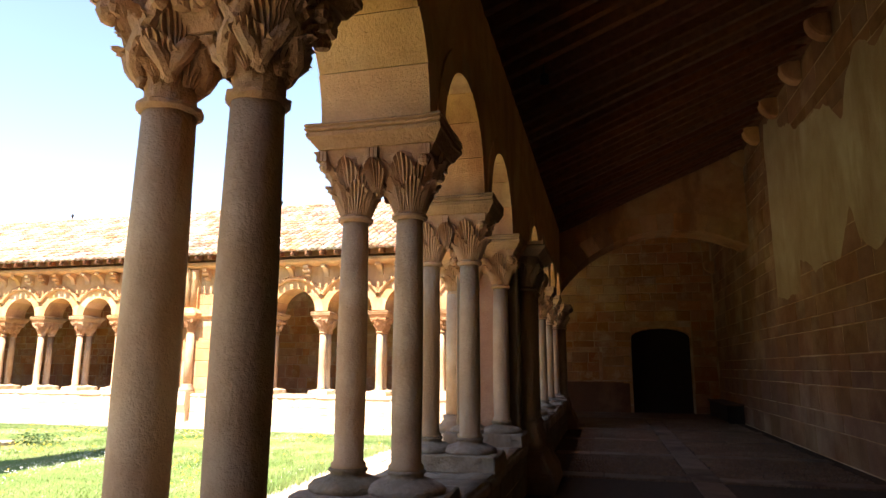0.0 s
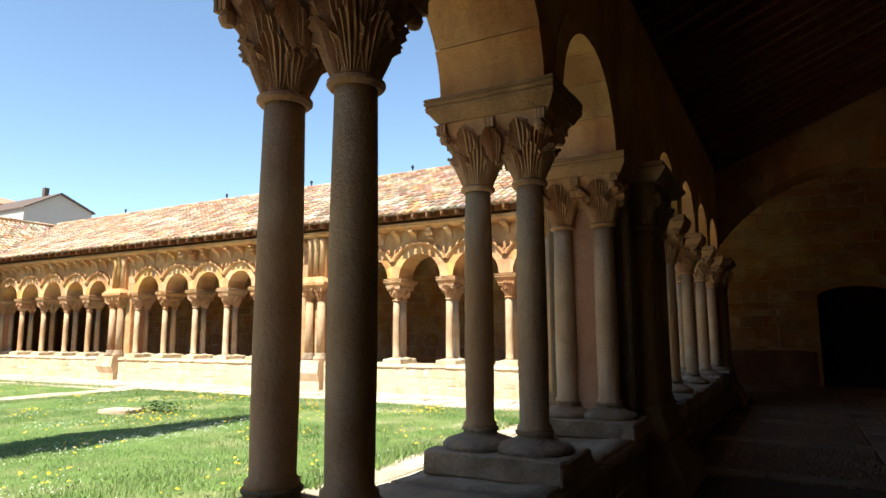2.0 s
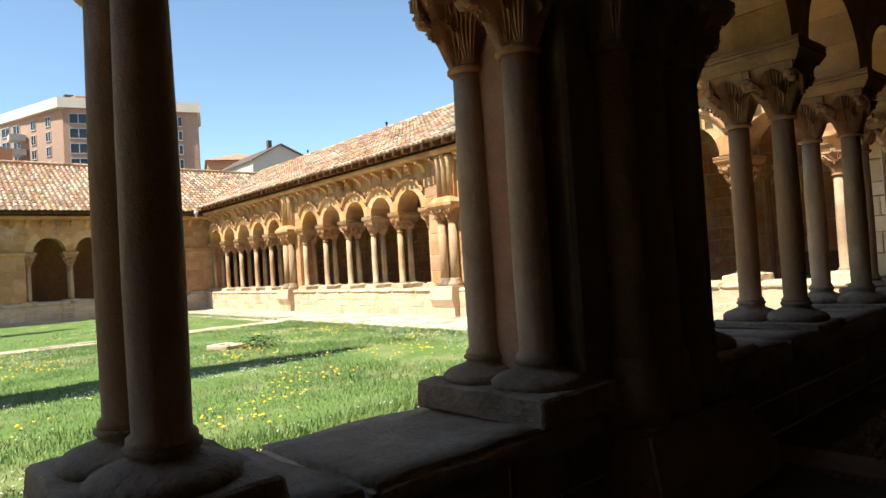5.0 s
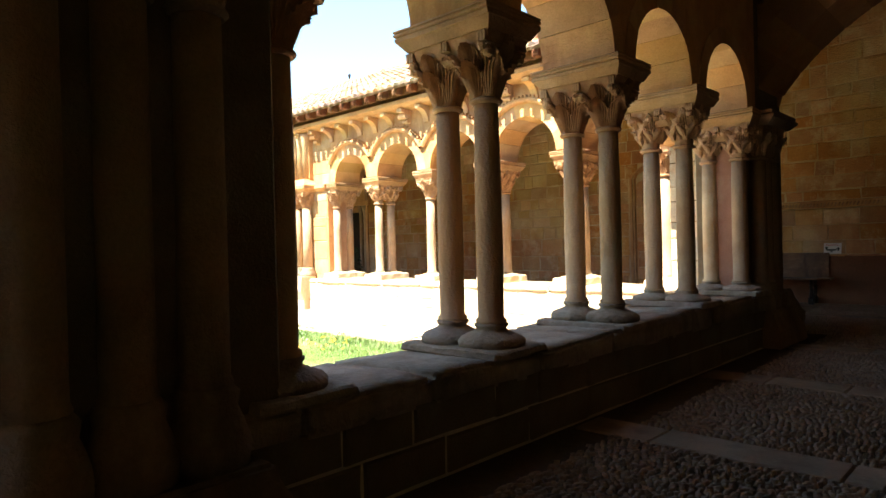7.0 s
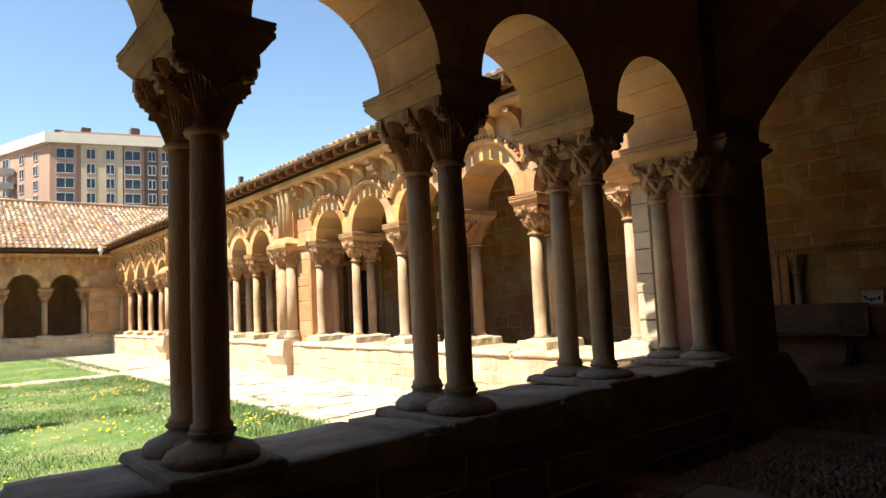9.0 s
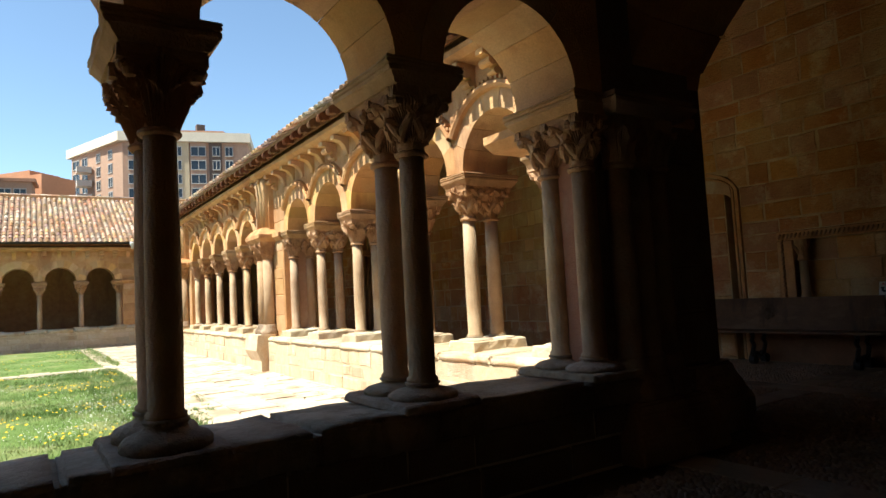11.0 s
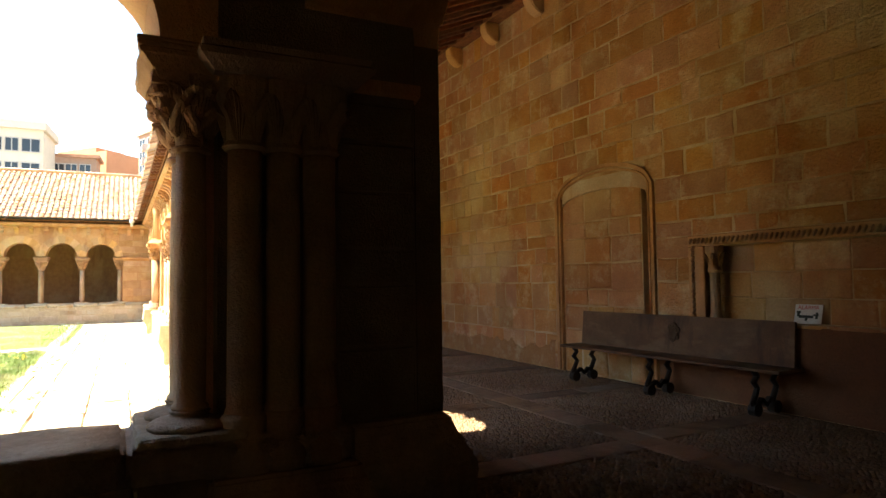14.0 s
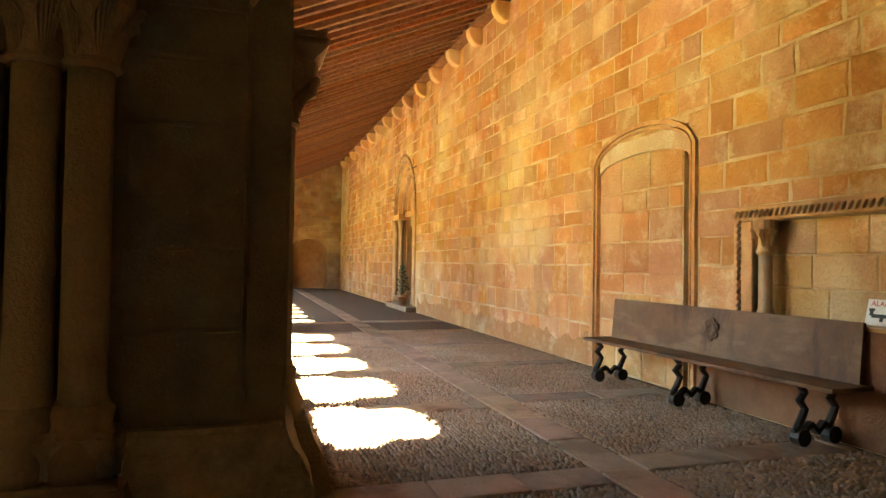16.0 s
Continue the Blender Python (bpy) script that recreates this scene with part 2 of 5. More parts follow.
def box(bm, x0, x1, y0, y1, z0, z1, bevel=0.0, jitter=0.0):
    v = [bm.verts.new((x + random.uniform(-jitter, jitter), y + random.uniform(-jitter, jitter), z + random.uniform(-jitter, jitter))) for x in (x0, x1) for y in (y0, y1) for z in (z0, z1)]
    fs = [bm.faces.new([v[i] for i in q]) for q in ((0, 1, 3, 2), (4, 6, 7, 5), (0, 4, 5, 1), (2, 3, 7, 6), (0, 2, 6, 4), (1, 5, 7, 3))]
    if bevel:
        es = list({e for f in fs for e in f.edges})
        bmesh.ops.bevel(bm, geom=es, offset=bevel, segments=1, affect="EDGES", clamp_overlap=True)
    return bm


def boxes(*args, **kw):
    bm = bmesh.new()
    for a in args:
        box(bm, *a, **kw)
    return bm


def lathe(bm, profile, cx=0.0, cy=0.0, n=20, wobble=0.0):
    rings = []
    for r, z in profile:
        rings.append([bm.verts.new((cx + r * math.cos(2 * math.pi * k / n) * (1 + random.uniform(-wobble, wobble)), cy + r * math.sin(2 * math.pi * k / n) * (1 + random.uniform(-wobble, wobble)), z)) for k in range(n)])
    for a, b in zip(rings, rings[1:]):
        for k in range(n):
            bm.faces.new((a[k], a[(k + 1) % n], b[(k + 1) % n], b[k]))
    bm.faces.new(rings[0][::-1])
    bm.faces.new(rings[-1])
    return bm


def loft(bm, sections):
    """Rectangular sections (x0, x1, y0, y1, z) joined into one solid."""
    rings = [[bm.verts.new(p) for p in ((x0, y0, z), (x1, y0, z), (x1, y1, z), (x0, y1, z))] for x0, x1, y0, y1, z in sections]
    for a, b in zip(rings, rings[1:]):
        for k in range(4):
            bm.faces.new((a[k], a[(k + 1) % 4], b[(k + 1) % 4], b[k]))
    bm.faces.new(rings[0][::-1])
    bm.faces.new(rings[-1])
    return bm


def prism(bm, poly, a0, a1, axis="y"):
    """A polygon in the plane across the axis, pulled from a0 to a1."""
    def at(p, q, a):
        return {"y": (p, a, q), "x": (a, p, q), "z": (p, q, a)}[axis]
    lo = [bm.verts.new(at(p, q, a0)) for p, q in poly]
    hi = [bm.verts.new(at(p, q, a1)) for p, q in poly]
    n = len(poly)
    bm.faces.new(lo)
    bm.faces.new(hi[::-1])
    for k in range(n):
        bm.faces.new((lo[k], hi[k], hi[(k + 1) % n], lo[(k + 1) % n]))
    return bm

# ---------------------------------------------------------------- arcade pieces
# Local axes of every gallery: X along the arcade, Y towards the gallery, Z up.
D = 0.177            # half the distance between the two shafts of a pair
SILL_Z, BASE_Z, RING_Z, CAP_Z, IMP_Z = 0.60, 0.80, 2.27, 2.655, 2.81


def leaf(bm, cx, cy, ang, z0, z1, r0, r1, w, curl, ribs=5):
    """A carved palmette that wraps round the bell of a capital: ribs spread like a fan, a round lobed head rolled outwards."""
    rows, cols = 10, 4 * ribs + 1
    grid, back = [], []
    for i in range(rows):
        t = i / (rows - 1)
        half = w * (0.34 + 0.72 * t ** 0.8)
        roll = max(0, (t - 0.6) / 0.4) ** 2
        row, brow = [], []
        for j in range(cols):
            u = j / (cols - 1) * 2 - 1
            groove = 1 - 4 * abs((u * ribs + 0.5) % 1 - 0.5)
            mid = 0.007 if abs(u) < 0.13 else 0.0
            r = r0 + (r1 - r0) * (t * (1 - 0.3 * u * u)) ** 1.7 + 0.018 * math.sin(math.pi * t) * (1 - 0.5 * u * u) + curl * roll
            z = z0 + (z1 - z0) * t * (1 - 0.4 * u * u + 0.03 * groove * t) - curl * 0.5 * roll
            rr = r - (0.0085 * groove - mid) * min(1, 0.3 + t) - 0.01 * u * u
            a = ang + half * u / max(0.07, r)
            row.append(bm.verts.new((cx + rr * math.cos(a), cy + rr * math.sin(a), z)))
            if j in (0, cols // 2, cols - 1):
                rb = rr - 0.04
                brow.append(bm.verts.new((cx + rb * math.cos(a), cy + rb * math.sin(a), z - 0.008)))
        grid.append(row)
        back.append(brow)
    for a, b in zip(grid, grid[1:]):
        for j in range(cols - 1):
            bm.faces.new((a[j], a[j + 1], b[j + 1], b[j]))
    for (a, b), (p, q) in zip(zip(grid, grid[1:]), zip(back, back[1:])):
        bm.faces.new((a[0], b[0], q[0], p[0]))
        bm.faces.new((a[-1], p[2], q[2], b[-1]))
        bm.faces.new((p[0], q[0], q[1], p[1]))
        bm.faces.new((p[1], q[1], q[2], p[2]))
    top, bt = grid[-1], back[-1]
    h = cols // 2
    bm.faces.new((*top[:h + 1], bt[1], bt[0]))
    bm.faces.new((*top[h:], bt[2], bt[1]))


def stem(bm, pts, radii, n=7):
    """A carved stalk: a tube along pts."""
    rings = []
    for i, p in enumerate(pts):
        d = (pts[min(i + 1, len(pts) - 1)] - pts[max(i - 1, 0)]).normalized()
        s = d.orthogonal().normalized()
        b = d.cross(s)
        rings.append([bm.verts.new(p + (s * math.cos(2 * math.pi * k / n) + b * math.sin(2 * math.pi * k / n)) * radii[i]) for k in range(n)])
    for a, b in zip(rings, rings[1:]):
        best = min(range(n), key=lambda o: (b[o].co - a[0].co).length)
        for k in range(n):
            bm.faces.new((a[k], a[(k + 1) % n], b[(k + 1 + best) % n], b[(k + best) % n]))
    bm.faces.new(rings[0][::-1])
    bm.faces.new(rings[-1])


def capital(style, centres, turn=0.0):
    """The shared capital of a pair of shafts: two bells, carved leaves or stalks, and a block with slit consoles on top."""
    bm = bmesh.new()
    n = 20
    for y in centres:
        lathe(bm, [(0.088, RING_Z), (0.09, RING_Z + 0.06), (0.1, RING_Z + 0.12), (0.122, RING_Z + 0.19), (0.16, RING_Z + 0.26), (0.195, RING_Z + 0.33), (0.2, CAP_Z - 0.01)], 0, y, n)
        lathe(bm, [(0.07, RING_Z - 0.035), (0.098, RING_Z - 0.035), (0.111, RING_Z - 0.022), (0.111, RING_Z - 0.008), (0.09, RING_Z + 0.006)], 0, y, n)
        if style == 0:
            for k in range(8):
                leaf(bm, 0, y, turn + (k + 0.5) * math.pi / 4, RING_Z + 0.003, RING_Z + 0.215, 0.094, 0.165, 0.074, 0.028, 3)
            for k in range(8):
                leaf(bm, 0, y, k * math.pi / 4, RING_Z + 0.1, RING_Z + 0.345, 0.122, 0.208, 0.08, 0.02, 3)
        elif style == 1:
            for k in range(6):
                leaf(bm, 0, y, k * math.pi / 3, RING_Z + 0.003, RING_Z + 0.25, 0.096, 0.17, 0.092, 0.04, 4)
            for k in range(4):
                a = math.pi / 4 + k * math.pi / 2
                leaf(bm, 0, y, a, RING_Z + 0.05, RING_Z + 0.325, 0.105, 0.215, 0.1, 0.05, 4)
                ball(bm, 0.222 * math.cos(a), y + 0.222 * math.sin(a), RING_Z + 0.265, 0.043, 10)
                leaf(bm, 0, y, k * math.pi / 2, RING_Z + 0.16, RING_Z + 0.345, 0.135, 0.212, 0.095, 0.015, 4)
        else:
            for k in range(5):
                a = k * 2 * math.pi / 5 + 0.25
                leaf(bm, 0, y, a, RING_Z + 0.055, RING_Z + 0.215, 0.1, 0.17, 0.085, 0.03, 4)
                leaf(bm, 0, y, a + 0.63, RING_Z + 0.14, RING_Z + 0.345, 0.13, 0.215, 0.105, 0.025, 5)
                for s in (-1, 1):
                    q = [i / 9 for i in range(10)]
                    stem(bm, [Vector(((0.098 + 0.125 * t ** 1.5 + 0.02 * math.sin(t * 6)) * math.cos(a + 0.3 + s * (1.25 * t - 0.1)), y + (0.098 + 0.125 * t ** 1.5 + 0.02 * math.sin(t * 6)) * math.sin(a + 0.3 + s * (1.25 * t - 0.1)), RING_Z + 0.06 + 0.28 * t)) for t in q], [0.022 + 0.014 * math.sin(math.pi * t) for t in q], 9)
                    e = a + 0.3 + s * 1.1
                    ball(bm, 0.215 * math.cos(e), y + 0.215 * math.sin(e), RING_Z + 0.30, 0.036, 8)
    lo, hi = min(centres) - 0.2, max(centres) + 0.2
    if style == 0:
        for a in (0, math.pi):
            leaf(bm, 0, (lo + hi) / 2, a, RING_Z + 0.12, RING_Z + 0.32, 0.14, 0.215, 0.075, 0.02, 4)
    loft(bm, [(-0.11, 0.11, lo + 0.1, hi - 0.1, CAP_Z - 0.17), (-0.145, 0.145, lo + 0.06, hi - 0.06, CAP_Z - 0.11), (-0.18, 0.18, lo + 0.025, hi - 0.025, CAP_Z - 0.06), (-0.21, 0.21, lo - 0.008, hi + 0.008, CAP_Z)])
    for f in (0.065, 0.5, 0.935):         # small consoles with upright slits under the impost
        c = lo + (hi - lo) * f
        for q in (-0.024, 0.0, 0.024):
            box(bm, -0.219, 0.219, c + q - 0.009, c + q + 0.009, CAP_Z - 0.068, CAP_Z - 0.003)
        box(bm, -0.214, 0.214, c - 0.029, c + 0.029, CAP_Z - 0.064, CAP_Z - 0.005)
        if f != 0.5:
            for sx in (-1, 1):
                ball(bm, sx * 0.185, c + (0.012 if f < 0.5 else -0.012), CAP_Z - 0.095, 0.038, 9)
    for q in (-0.024, 0.0, 0.024):
        box(bm, q - 0.009, q + 0.009, lo - 0.017, hi + 0.017, CAP_Z - 0.068, CAP_Z - 0.003)
    if style == 2:                      # worn and pitted carving
        bmesh.ops.subdivide_edges(bm, edges=[e for e in bm.edges if e.calc_length() > 0.05], cuts=1)
        for v in bm.verts:
            v.co += Vector((noise.noise(v.co * 22), noise.noise(v.co * 22 + Vector((7, 0, 0))), noise.noise(v.co * 22 + Vector((0, 7, 0))))) * 0.011
    return bm


def ball(bm, x, y, z, r, n=7):
    vs = []
    for i in (1, 2, 3):
        a = math.pi * i / 4
        vs.append([bm.verts.new((x + r * math.sin(a) * math.cos(2 * math.pi * k / n), y + r * math.sin(a) * math.sin(2 * math.pi * k / n), z + r * math.cos(a))) for k in range(n)])
    t, b = bm.verts.new((x, y, z + r)), bm.verts.new((x, y, z - r))
    for k in range(n):
        j = (k + 1) % n
        bm.faces.new((t, vs[0][k], vs[0][j]))
        bm.faces.new((vs[0][k], vs[1][k], vs[1][j], vs[0][j]))
        bm.faces.new((vs[1][k], vs[2][k], vs[2][j], vs[1][j]))
        bm.faces.new((b, vs[2][j], vs[2][k]))


def shaft(y, x=0.0, r=0.087):
    return lathe(bmesh.new(), [(r, BASE_Z - 0.03), (r + 0.016, BASE_Z - 0.02), (r + 0.016, BASE_Z), (r, BASE_Z + 0.015), (r + 0.004, BASE_Z + 0.45), (r + 0.002, BASE_Z + 0.9), (r - 0.006, RING_Z - 0.03)], x, y, 28, 0.006)


def column_base(y, x=0.0, low=SILL_Z):
    z = low
    h = BASE_Z - 0.02 - z
    return lathe(bmesh.new(), [(0.225, z + 0.002), (0.228, z + 0.25 * h), (0.205, z + 0.42 * h), (0.155, z + 0.55 * h), (0.115, z + 0.66 * h), (0.1, z + 0.76 * h), (0.114, z + 0.86 * h), (0.115, z + 0.95 * h), (0.1, z + h), (0.07, z + h)], x, y, 24, 0.012)


def impost(lo=-0.37, hi=0.41, half=0.225, x=0.0):
    bm = bmesh.new()
    H = IMP_Z - CAP_Z
    loft(bm, [(x - half - o, x + half + o, lo + 0.02 - o, hi - 0.02 + o, CAP_Z + H * q) for q, o in ((0, 0.0), (0.4, 0.04), (0.44, 0.05), (0.62, 0.053), (0.66, 0.038), (0.72, 0.055), (0.82, 0.058), (0.85, 0.044), (0.9, 0.06), (1.0, 0.055))])
    bmesh.ops.bevel(bm, geom=list(bm.edges), offset=0.003, segments=1, affect="EDGES")
    bmesh.ops.subdivide_edges(bm, edges=[e for e in bm.edges if e.calc_length() > 0.2], cuts=5, use_grid_fill=True)
    for v in bm.verts:
        v.co += Vector((noise.noise(v.co * 7), noise.noise(v.co * 7 + Vector((5, 0, 0))), 0.4 * noise.noise(v.co * 8 + Vector((0, 9, 0))))) * 0.02
    return bm


def plinth(z0, z1):
    """One roughly squared, worn block under both bases."""
    bm = bmesh.new()
    loft(bm, [(-0.285, 0.285, -0.415, 0.445, z0), (-0.272, 0.272, -0.402, 0.432, z1)])
    bmesh.ops.bevel(bm, geom=list(bm.edges), offset=0.012, segments=1, affect="EDGES")
    bmesh.ops.subdivide_edges(bm, edges=[e for e in bm.edges if e.calc_length() > 0.2], cuts=6, use_grid_fill=True)
    for v in bm.verts:
        v.co += Vector((noise.noise(v.co * 6), noise.noise(v.co * 6 + Vector((3, 0, 0))), 0.5 * noise.noise(v.co * 9) if v.co.z > z0 + 0.02 else 0)) * 0.026
    return bm


PAIR_LABEL = ("paired sandstone columns with leaf-carved capital", "paired sandstone columns with curled-leaf capital", "paired sandstone columns with knotted carved capital")


def column_pair(style, m, engaged=0, sill=SILL_Z, group="arcade column pairs", block=False, base_mat=None, thick=0.087):
    """Two shafts on their bases under one carved capital and impost; engaged: a strip of wall between the shafts."""
    t = thing("column_pair", m, PAIR_LABEL[style] + (" against a pier" if engaged else " on the arcade sill"), "column", group)
    part("plinth", plinth(sill - 0.005, sill + (0.13 if block else 0.05)), base_mat or SILL, t)
    for y in (-D, D):
        part("column_base", column_base(y, 0, sill + (0.12 if block else 0.045)), base_mat or SILL, t, smooth=True)
        part("shaft", shaft(y, 0.0, thick), SHAFT, t, "smooth weathered column shaft", smooth=True)
    part("capital", capital(style, (-D, D)), CARVED, t, ("capital carved with ribbed leaves", "capital carved with tall curled leaves", "capital carved with knots and berries")[style])
    part("impost", impost(), IMPOST, t, "moulded sandstone impost block")
    if engaged:
        part("backing_pier", boxes((0.0 if engaged > 0 else -0.12, 0.12 if engaged > 0 else 0.0, -D - 0.03, D + 0.03, sill + 0.05, CAP_Z)), RED, t, "reddish stone strip behind the shafts")
    return t


def voussoir_arch(parent, cx, r, y0, y1, base=IMP_Z, n=7, ring=0.24, m=None, hood=True, half=9.0):
    """Wedge stones of a round arch as pieces, and the hood moulding on the courtyard face."""
    gap = 0.003
    for k in range(n):
        a0, a1 = math.pi * k / n + gap, math.pi * (k + 1) / n - gap
        bm = bmesh.new()
        st = 4
        inner = [(cx + r * math.cos(a0 + (a1 - a0) * i / st), base + r * math.sin(a0 + (a1 - a0) * i / st)) for i in range(st + 1)]
        outer = [(cx + (r + ring) * math.cos(a1 - (a1 - a0) * i / st), base + (r + ring) * math.sin(a1 - (a1 - a0) * i / st)) for i in range(st + 1)]
        e = random.uniform(-0.004, 0.004)
        prism(bm, inner + outer, y0 - 0.012 + e, y1 + 0.012 + e)
        part("voussoir", bm, m or STONE_PIECE, parent)
    if hood:
        bm = bmesh.new()
        prof = [(ring - 0.01, 0.0), (ring, -0.07), (ring + 0.035, -0.095), (ring + 0.075, -0.085), (ring + 0.085, 0.0)]
        segs = 22
        rows = []
        cut = math.acos(min(1.0, half / (r + ring + 0.07)))
        for i in range(segs + 1):
            a = cut + (math.pi - 2 * cut) * i / segs
            rows.append([bm.verts.new((cx + (r + q) * math.cos(a), y0 + d, base + (r + q) * math.sin(a))) for q, d in prof])
        for p, q in zip(rows, rows[1:]):
            for j in range(len(prof) - 1):
                bm.faces.new((p[j], p[j + 1], q[j + 1], q[j]))
        for i in range(int((r + ring) * math.pi / 0.075)):
            a = (i + 0.5) * 0.075 / (r + ring)
            if not cut + 0.05 < a < math.pi - cut - 0.05:
                continue
            x, z = cx + (r + ring + 0.105) * math.cos(a), base + (r + ring + 0.105) * math.sin(a)
            box(bm, x - 0.02, x + 0.02, y0 - 0.075, y0 + 0.01, z - 0.02, z + 0.02)
        part("hood_mould", bm, STONE, parent, "projecting studded moulding round the arch")


STONE_PIECE = mat("arch_stone", (0.68, 0.395, 0.178), (0.56, 0.305, 0.13), 4, 0.92, 0.6, 55, 0.45, third=(0.63, 0.39, 0.19), fourth=(0.42, 0.21, 0.095))


def spandrel(parent, u0, u1, cx, r, y0, y1, top, base=IMP_Z, ring=0.24):
    """The wall over one arch, between u0 and u1, cut round the ring of wedge stones."""
    bm = bmesh.new()
    R = r + ring - 0.005
    n = 16
    pts = []
    for i in range(n + 1):
        a = math.pi * i / n
        x, z = cx + R * math.cos(a), base + R * math.sin(a)
        if u0 <= x <= u1:
            pts.append((x, z))

    def edge(u):
        q = R * R - (u - cx) ** 2
        return base + (math.sqrt(q) if q > 0 else 0)
    poly = [(u1, edge(u1))] + [p for p in pts if u0 + 1e-3 < p[0] < u1 - 1e-3] + [(u0, edge(u0)), (u0, top), (u1, top)]
    prism(bm, poly, y0, y1)
    return part("spandrel", bm, STONE, parent)


def ashlar(parent, m, u0, u1, z0, z1, course=0.31, width=(0.38, 0.72), holes=(), mats=(None, None), deep=0.03, near=None, jit=0.004, pieces=300, breaks=(), rag=1.0, joint=0.0065):
    """Courses of squared stones on the plane y = 0 of m, facing -y. holes: (u0, u1, z0, z1). near: the stretch built as single pieces."""
    count = 0
    V, F = [], []
    marks = [z0] + [q for q in sorted(breaks) if z0 + 0.1 < q < z1 - 0.1] + [z1]
    rows = []
    for lo, hi in zip(marks, marks[1:]):
        n = max(1, round((hi - lo) / course))
        hs = [random.uniform(0.62, 1.4) for _ in range(n)]
        z = lo
        for q in hs:
            rows.append((z, q * (hi - lo) / sum(hs)))
            z += rows[-1][1]
    for z, h in rows:
        cuts = sorted((a, b) for a, b, c, d in holes if c < z + h - 0.02 and d > z + 0.02)
        spans, a = [], u0
        for c, d in cuts:
            if c > a:
                spans.append((a, c))
            a = max(a, d)
        if a < u1:
            spans.append((a, u1))
        for a, b in spans:
            u = a
            while u < b - 0.01:
                w = random.uniform(*width)
                if b - (u + w) < 0.2:
                    w = b - u
                w = min(w, b - u)
                g = random.uniform(0.001, joint)
                x0, x1, zz0, zz1 = u + g, u + w - g, z + g, z + h - g
                c = min(0.012, w / 5)
                y = random.uniform(-jit, jit) - deep
                o = [random.uniform(-0.003, 0.008) * rag for _ in range(8)]
                q = [random.uniform(0.3, 2.0) * c * min(rag, 1.6) for _ in range(8)]

                def ring(e, d, bow):
                    """The stone's worn outline: four corners drawn in by e, and a point inside each edge."""
                    p = [(x0 + e[0], zz0 + e[1]), (x1 - e[2], zz0 + e[3]), (x1 - e[4], zz1 - e[5]), (x0 + e[6], zz1 - e[7])]
                    s = []
                    for k in range(4):
                        (a0, b0), (a1, b1) = p[k], p[(k + 1) % 4]
                        f = random.uniform(0.3, 0.7)
                        n0, n1 = ((0, 1), (-1, 0), (0, -1), (1, 0))[k]
                        h0 = random.uniform(-0.2, 1.0) * bow
                        s += [(a0, d, b0), (a0 + (a1 - a0) * f + n0 * h0, d, b0 + (b1 - b0) * f + n1 * h0)]
                    return s
                vs = ring(o, 0, 0.004 * rag) + ring(q, y, 0.007 * rag)
                fs = [tuple(range(8, 16))] + [(k, (k + 1) % 8, 8 + (k + 1) % 8, 8 + k) for k in range(8)]
                if near and near[0] < u < near[1] and near[2] < z < near[3] and count < pieces:
                    count += 1
                    ob = soup("stone_block", vs, fs, mats[0], parent)
                    ob.matrix_basis = m
                else:
                    k = len(V)
                    V += vs
                    F += [tuple(i + k for i in f) for f in fs]
                u += w
    if V:
        ob = soup("stone_courses", V, F, mats[1], parent)
        ob.matrix_basis = m
        ob["kind"] = "stuff"

# ---------------------------------------------------------------- ground and courtyard
GROUND = -0.12
bm = bmesh.new()
bm.faces.new([bm.verts.new((x, y, GROUND - 0.05)) for x, y in ((-1500, -1500), (1500, -1500), (1500, 1500), (-1500, 1500))])
tagged(part("ground", bm, TOWN), "wide dusty grey ground under and around the cloister", "ground", kind="structure")

LAWNS = [(-13.9, -2.65, -8.6, 12.95), (-25.2, -15.3, -8.6, 13.3)]
for a, b, c, d in LAWNS:
    n = 24
    V, F = [], []
    for i in range(n + 1):
        for j in range(n + 1):
            x, y = a + (b - a) * i / n, c + (d - c) * j / n
            e = min(i, j, n - i, n - j) == 0
            V.append((x + (0.05 * noise.noise((y, x, 3)) if e else 0), y + (0.06 * noise.noise((x, y, 1)) if e else 0), GROUND + (-0.04 if e else 0.05 + 0.03 * noise.noise((x * 0.6, y * 0.6, 0)))))
    for i in range(n):
        for j in range(n):
            k = i * (n + 1) + j
            F.append((k, k + n + 1, k + n + 2, k + 1))
    tagged(soup("lawn", V, F, SOIL, smooth=True), "mown green courtyard lawn with dandelions and daisies", "lawn", kind="structure")


def in_lawn(rng, near):
    while True:
        k = rng.random()
        if near:
            x, y = rng.uniform(-13.9, -2.65), rng.uniform(3.0, 12.95)
        else:
            a, b, c, d = LAWNS[0 if k < 0.5 else 1]
            x, y = rng.uniform(a, b), rng.uniform(2.0, d)
        return x, y


rng = random.Random(4)
V, F = [], []
for i in range(210000):
    x, y = in_lawn(rng, i < 165000)
    clump = noise.noise((x * 0.9, y * 0.9, 7))
    h = rng.uniform(0.012, 0.044) * (1 + 0.8 * clump)
    edge = min(abs(y - 12.95), abs(x + 2.65))
    if edge < 0.25:
        h *= 1.7
    a, w, lean = rng.uniform(0, 6.28), rng.uniform(0.003, 0.0075), rng.uniform(0.0, 0.05)
    c, s = math.cos(a) * w, math.sin(a) * w
    b = rng.uniform(0, 6.28)
    k = len(V)
    V += [(x - c, y - s, GROUND + 0.03), (x + c, y + s, GROUND + 0.03), (x + lean * math.cos(b), y + lean * math.sin(b), GROUND + 0.05 + h)]
    F.append((k, k + 1, k + 2))
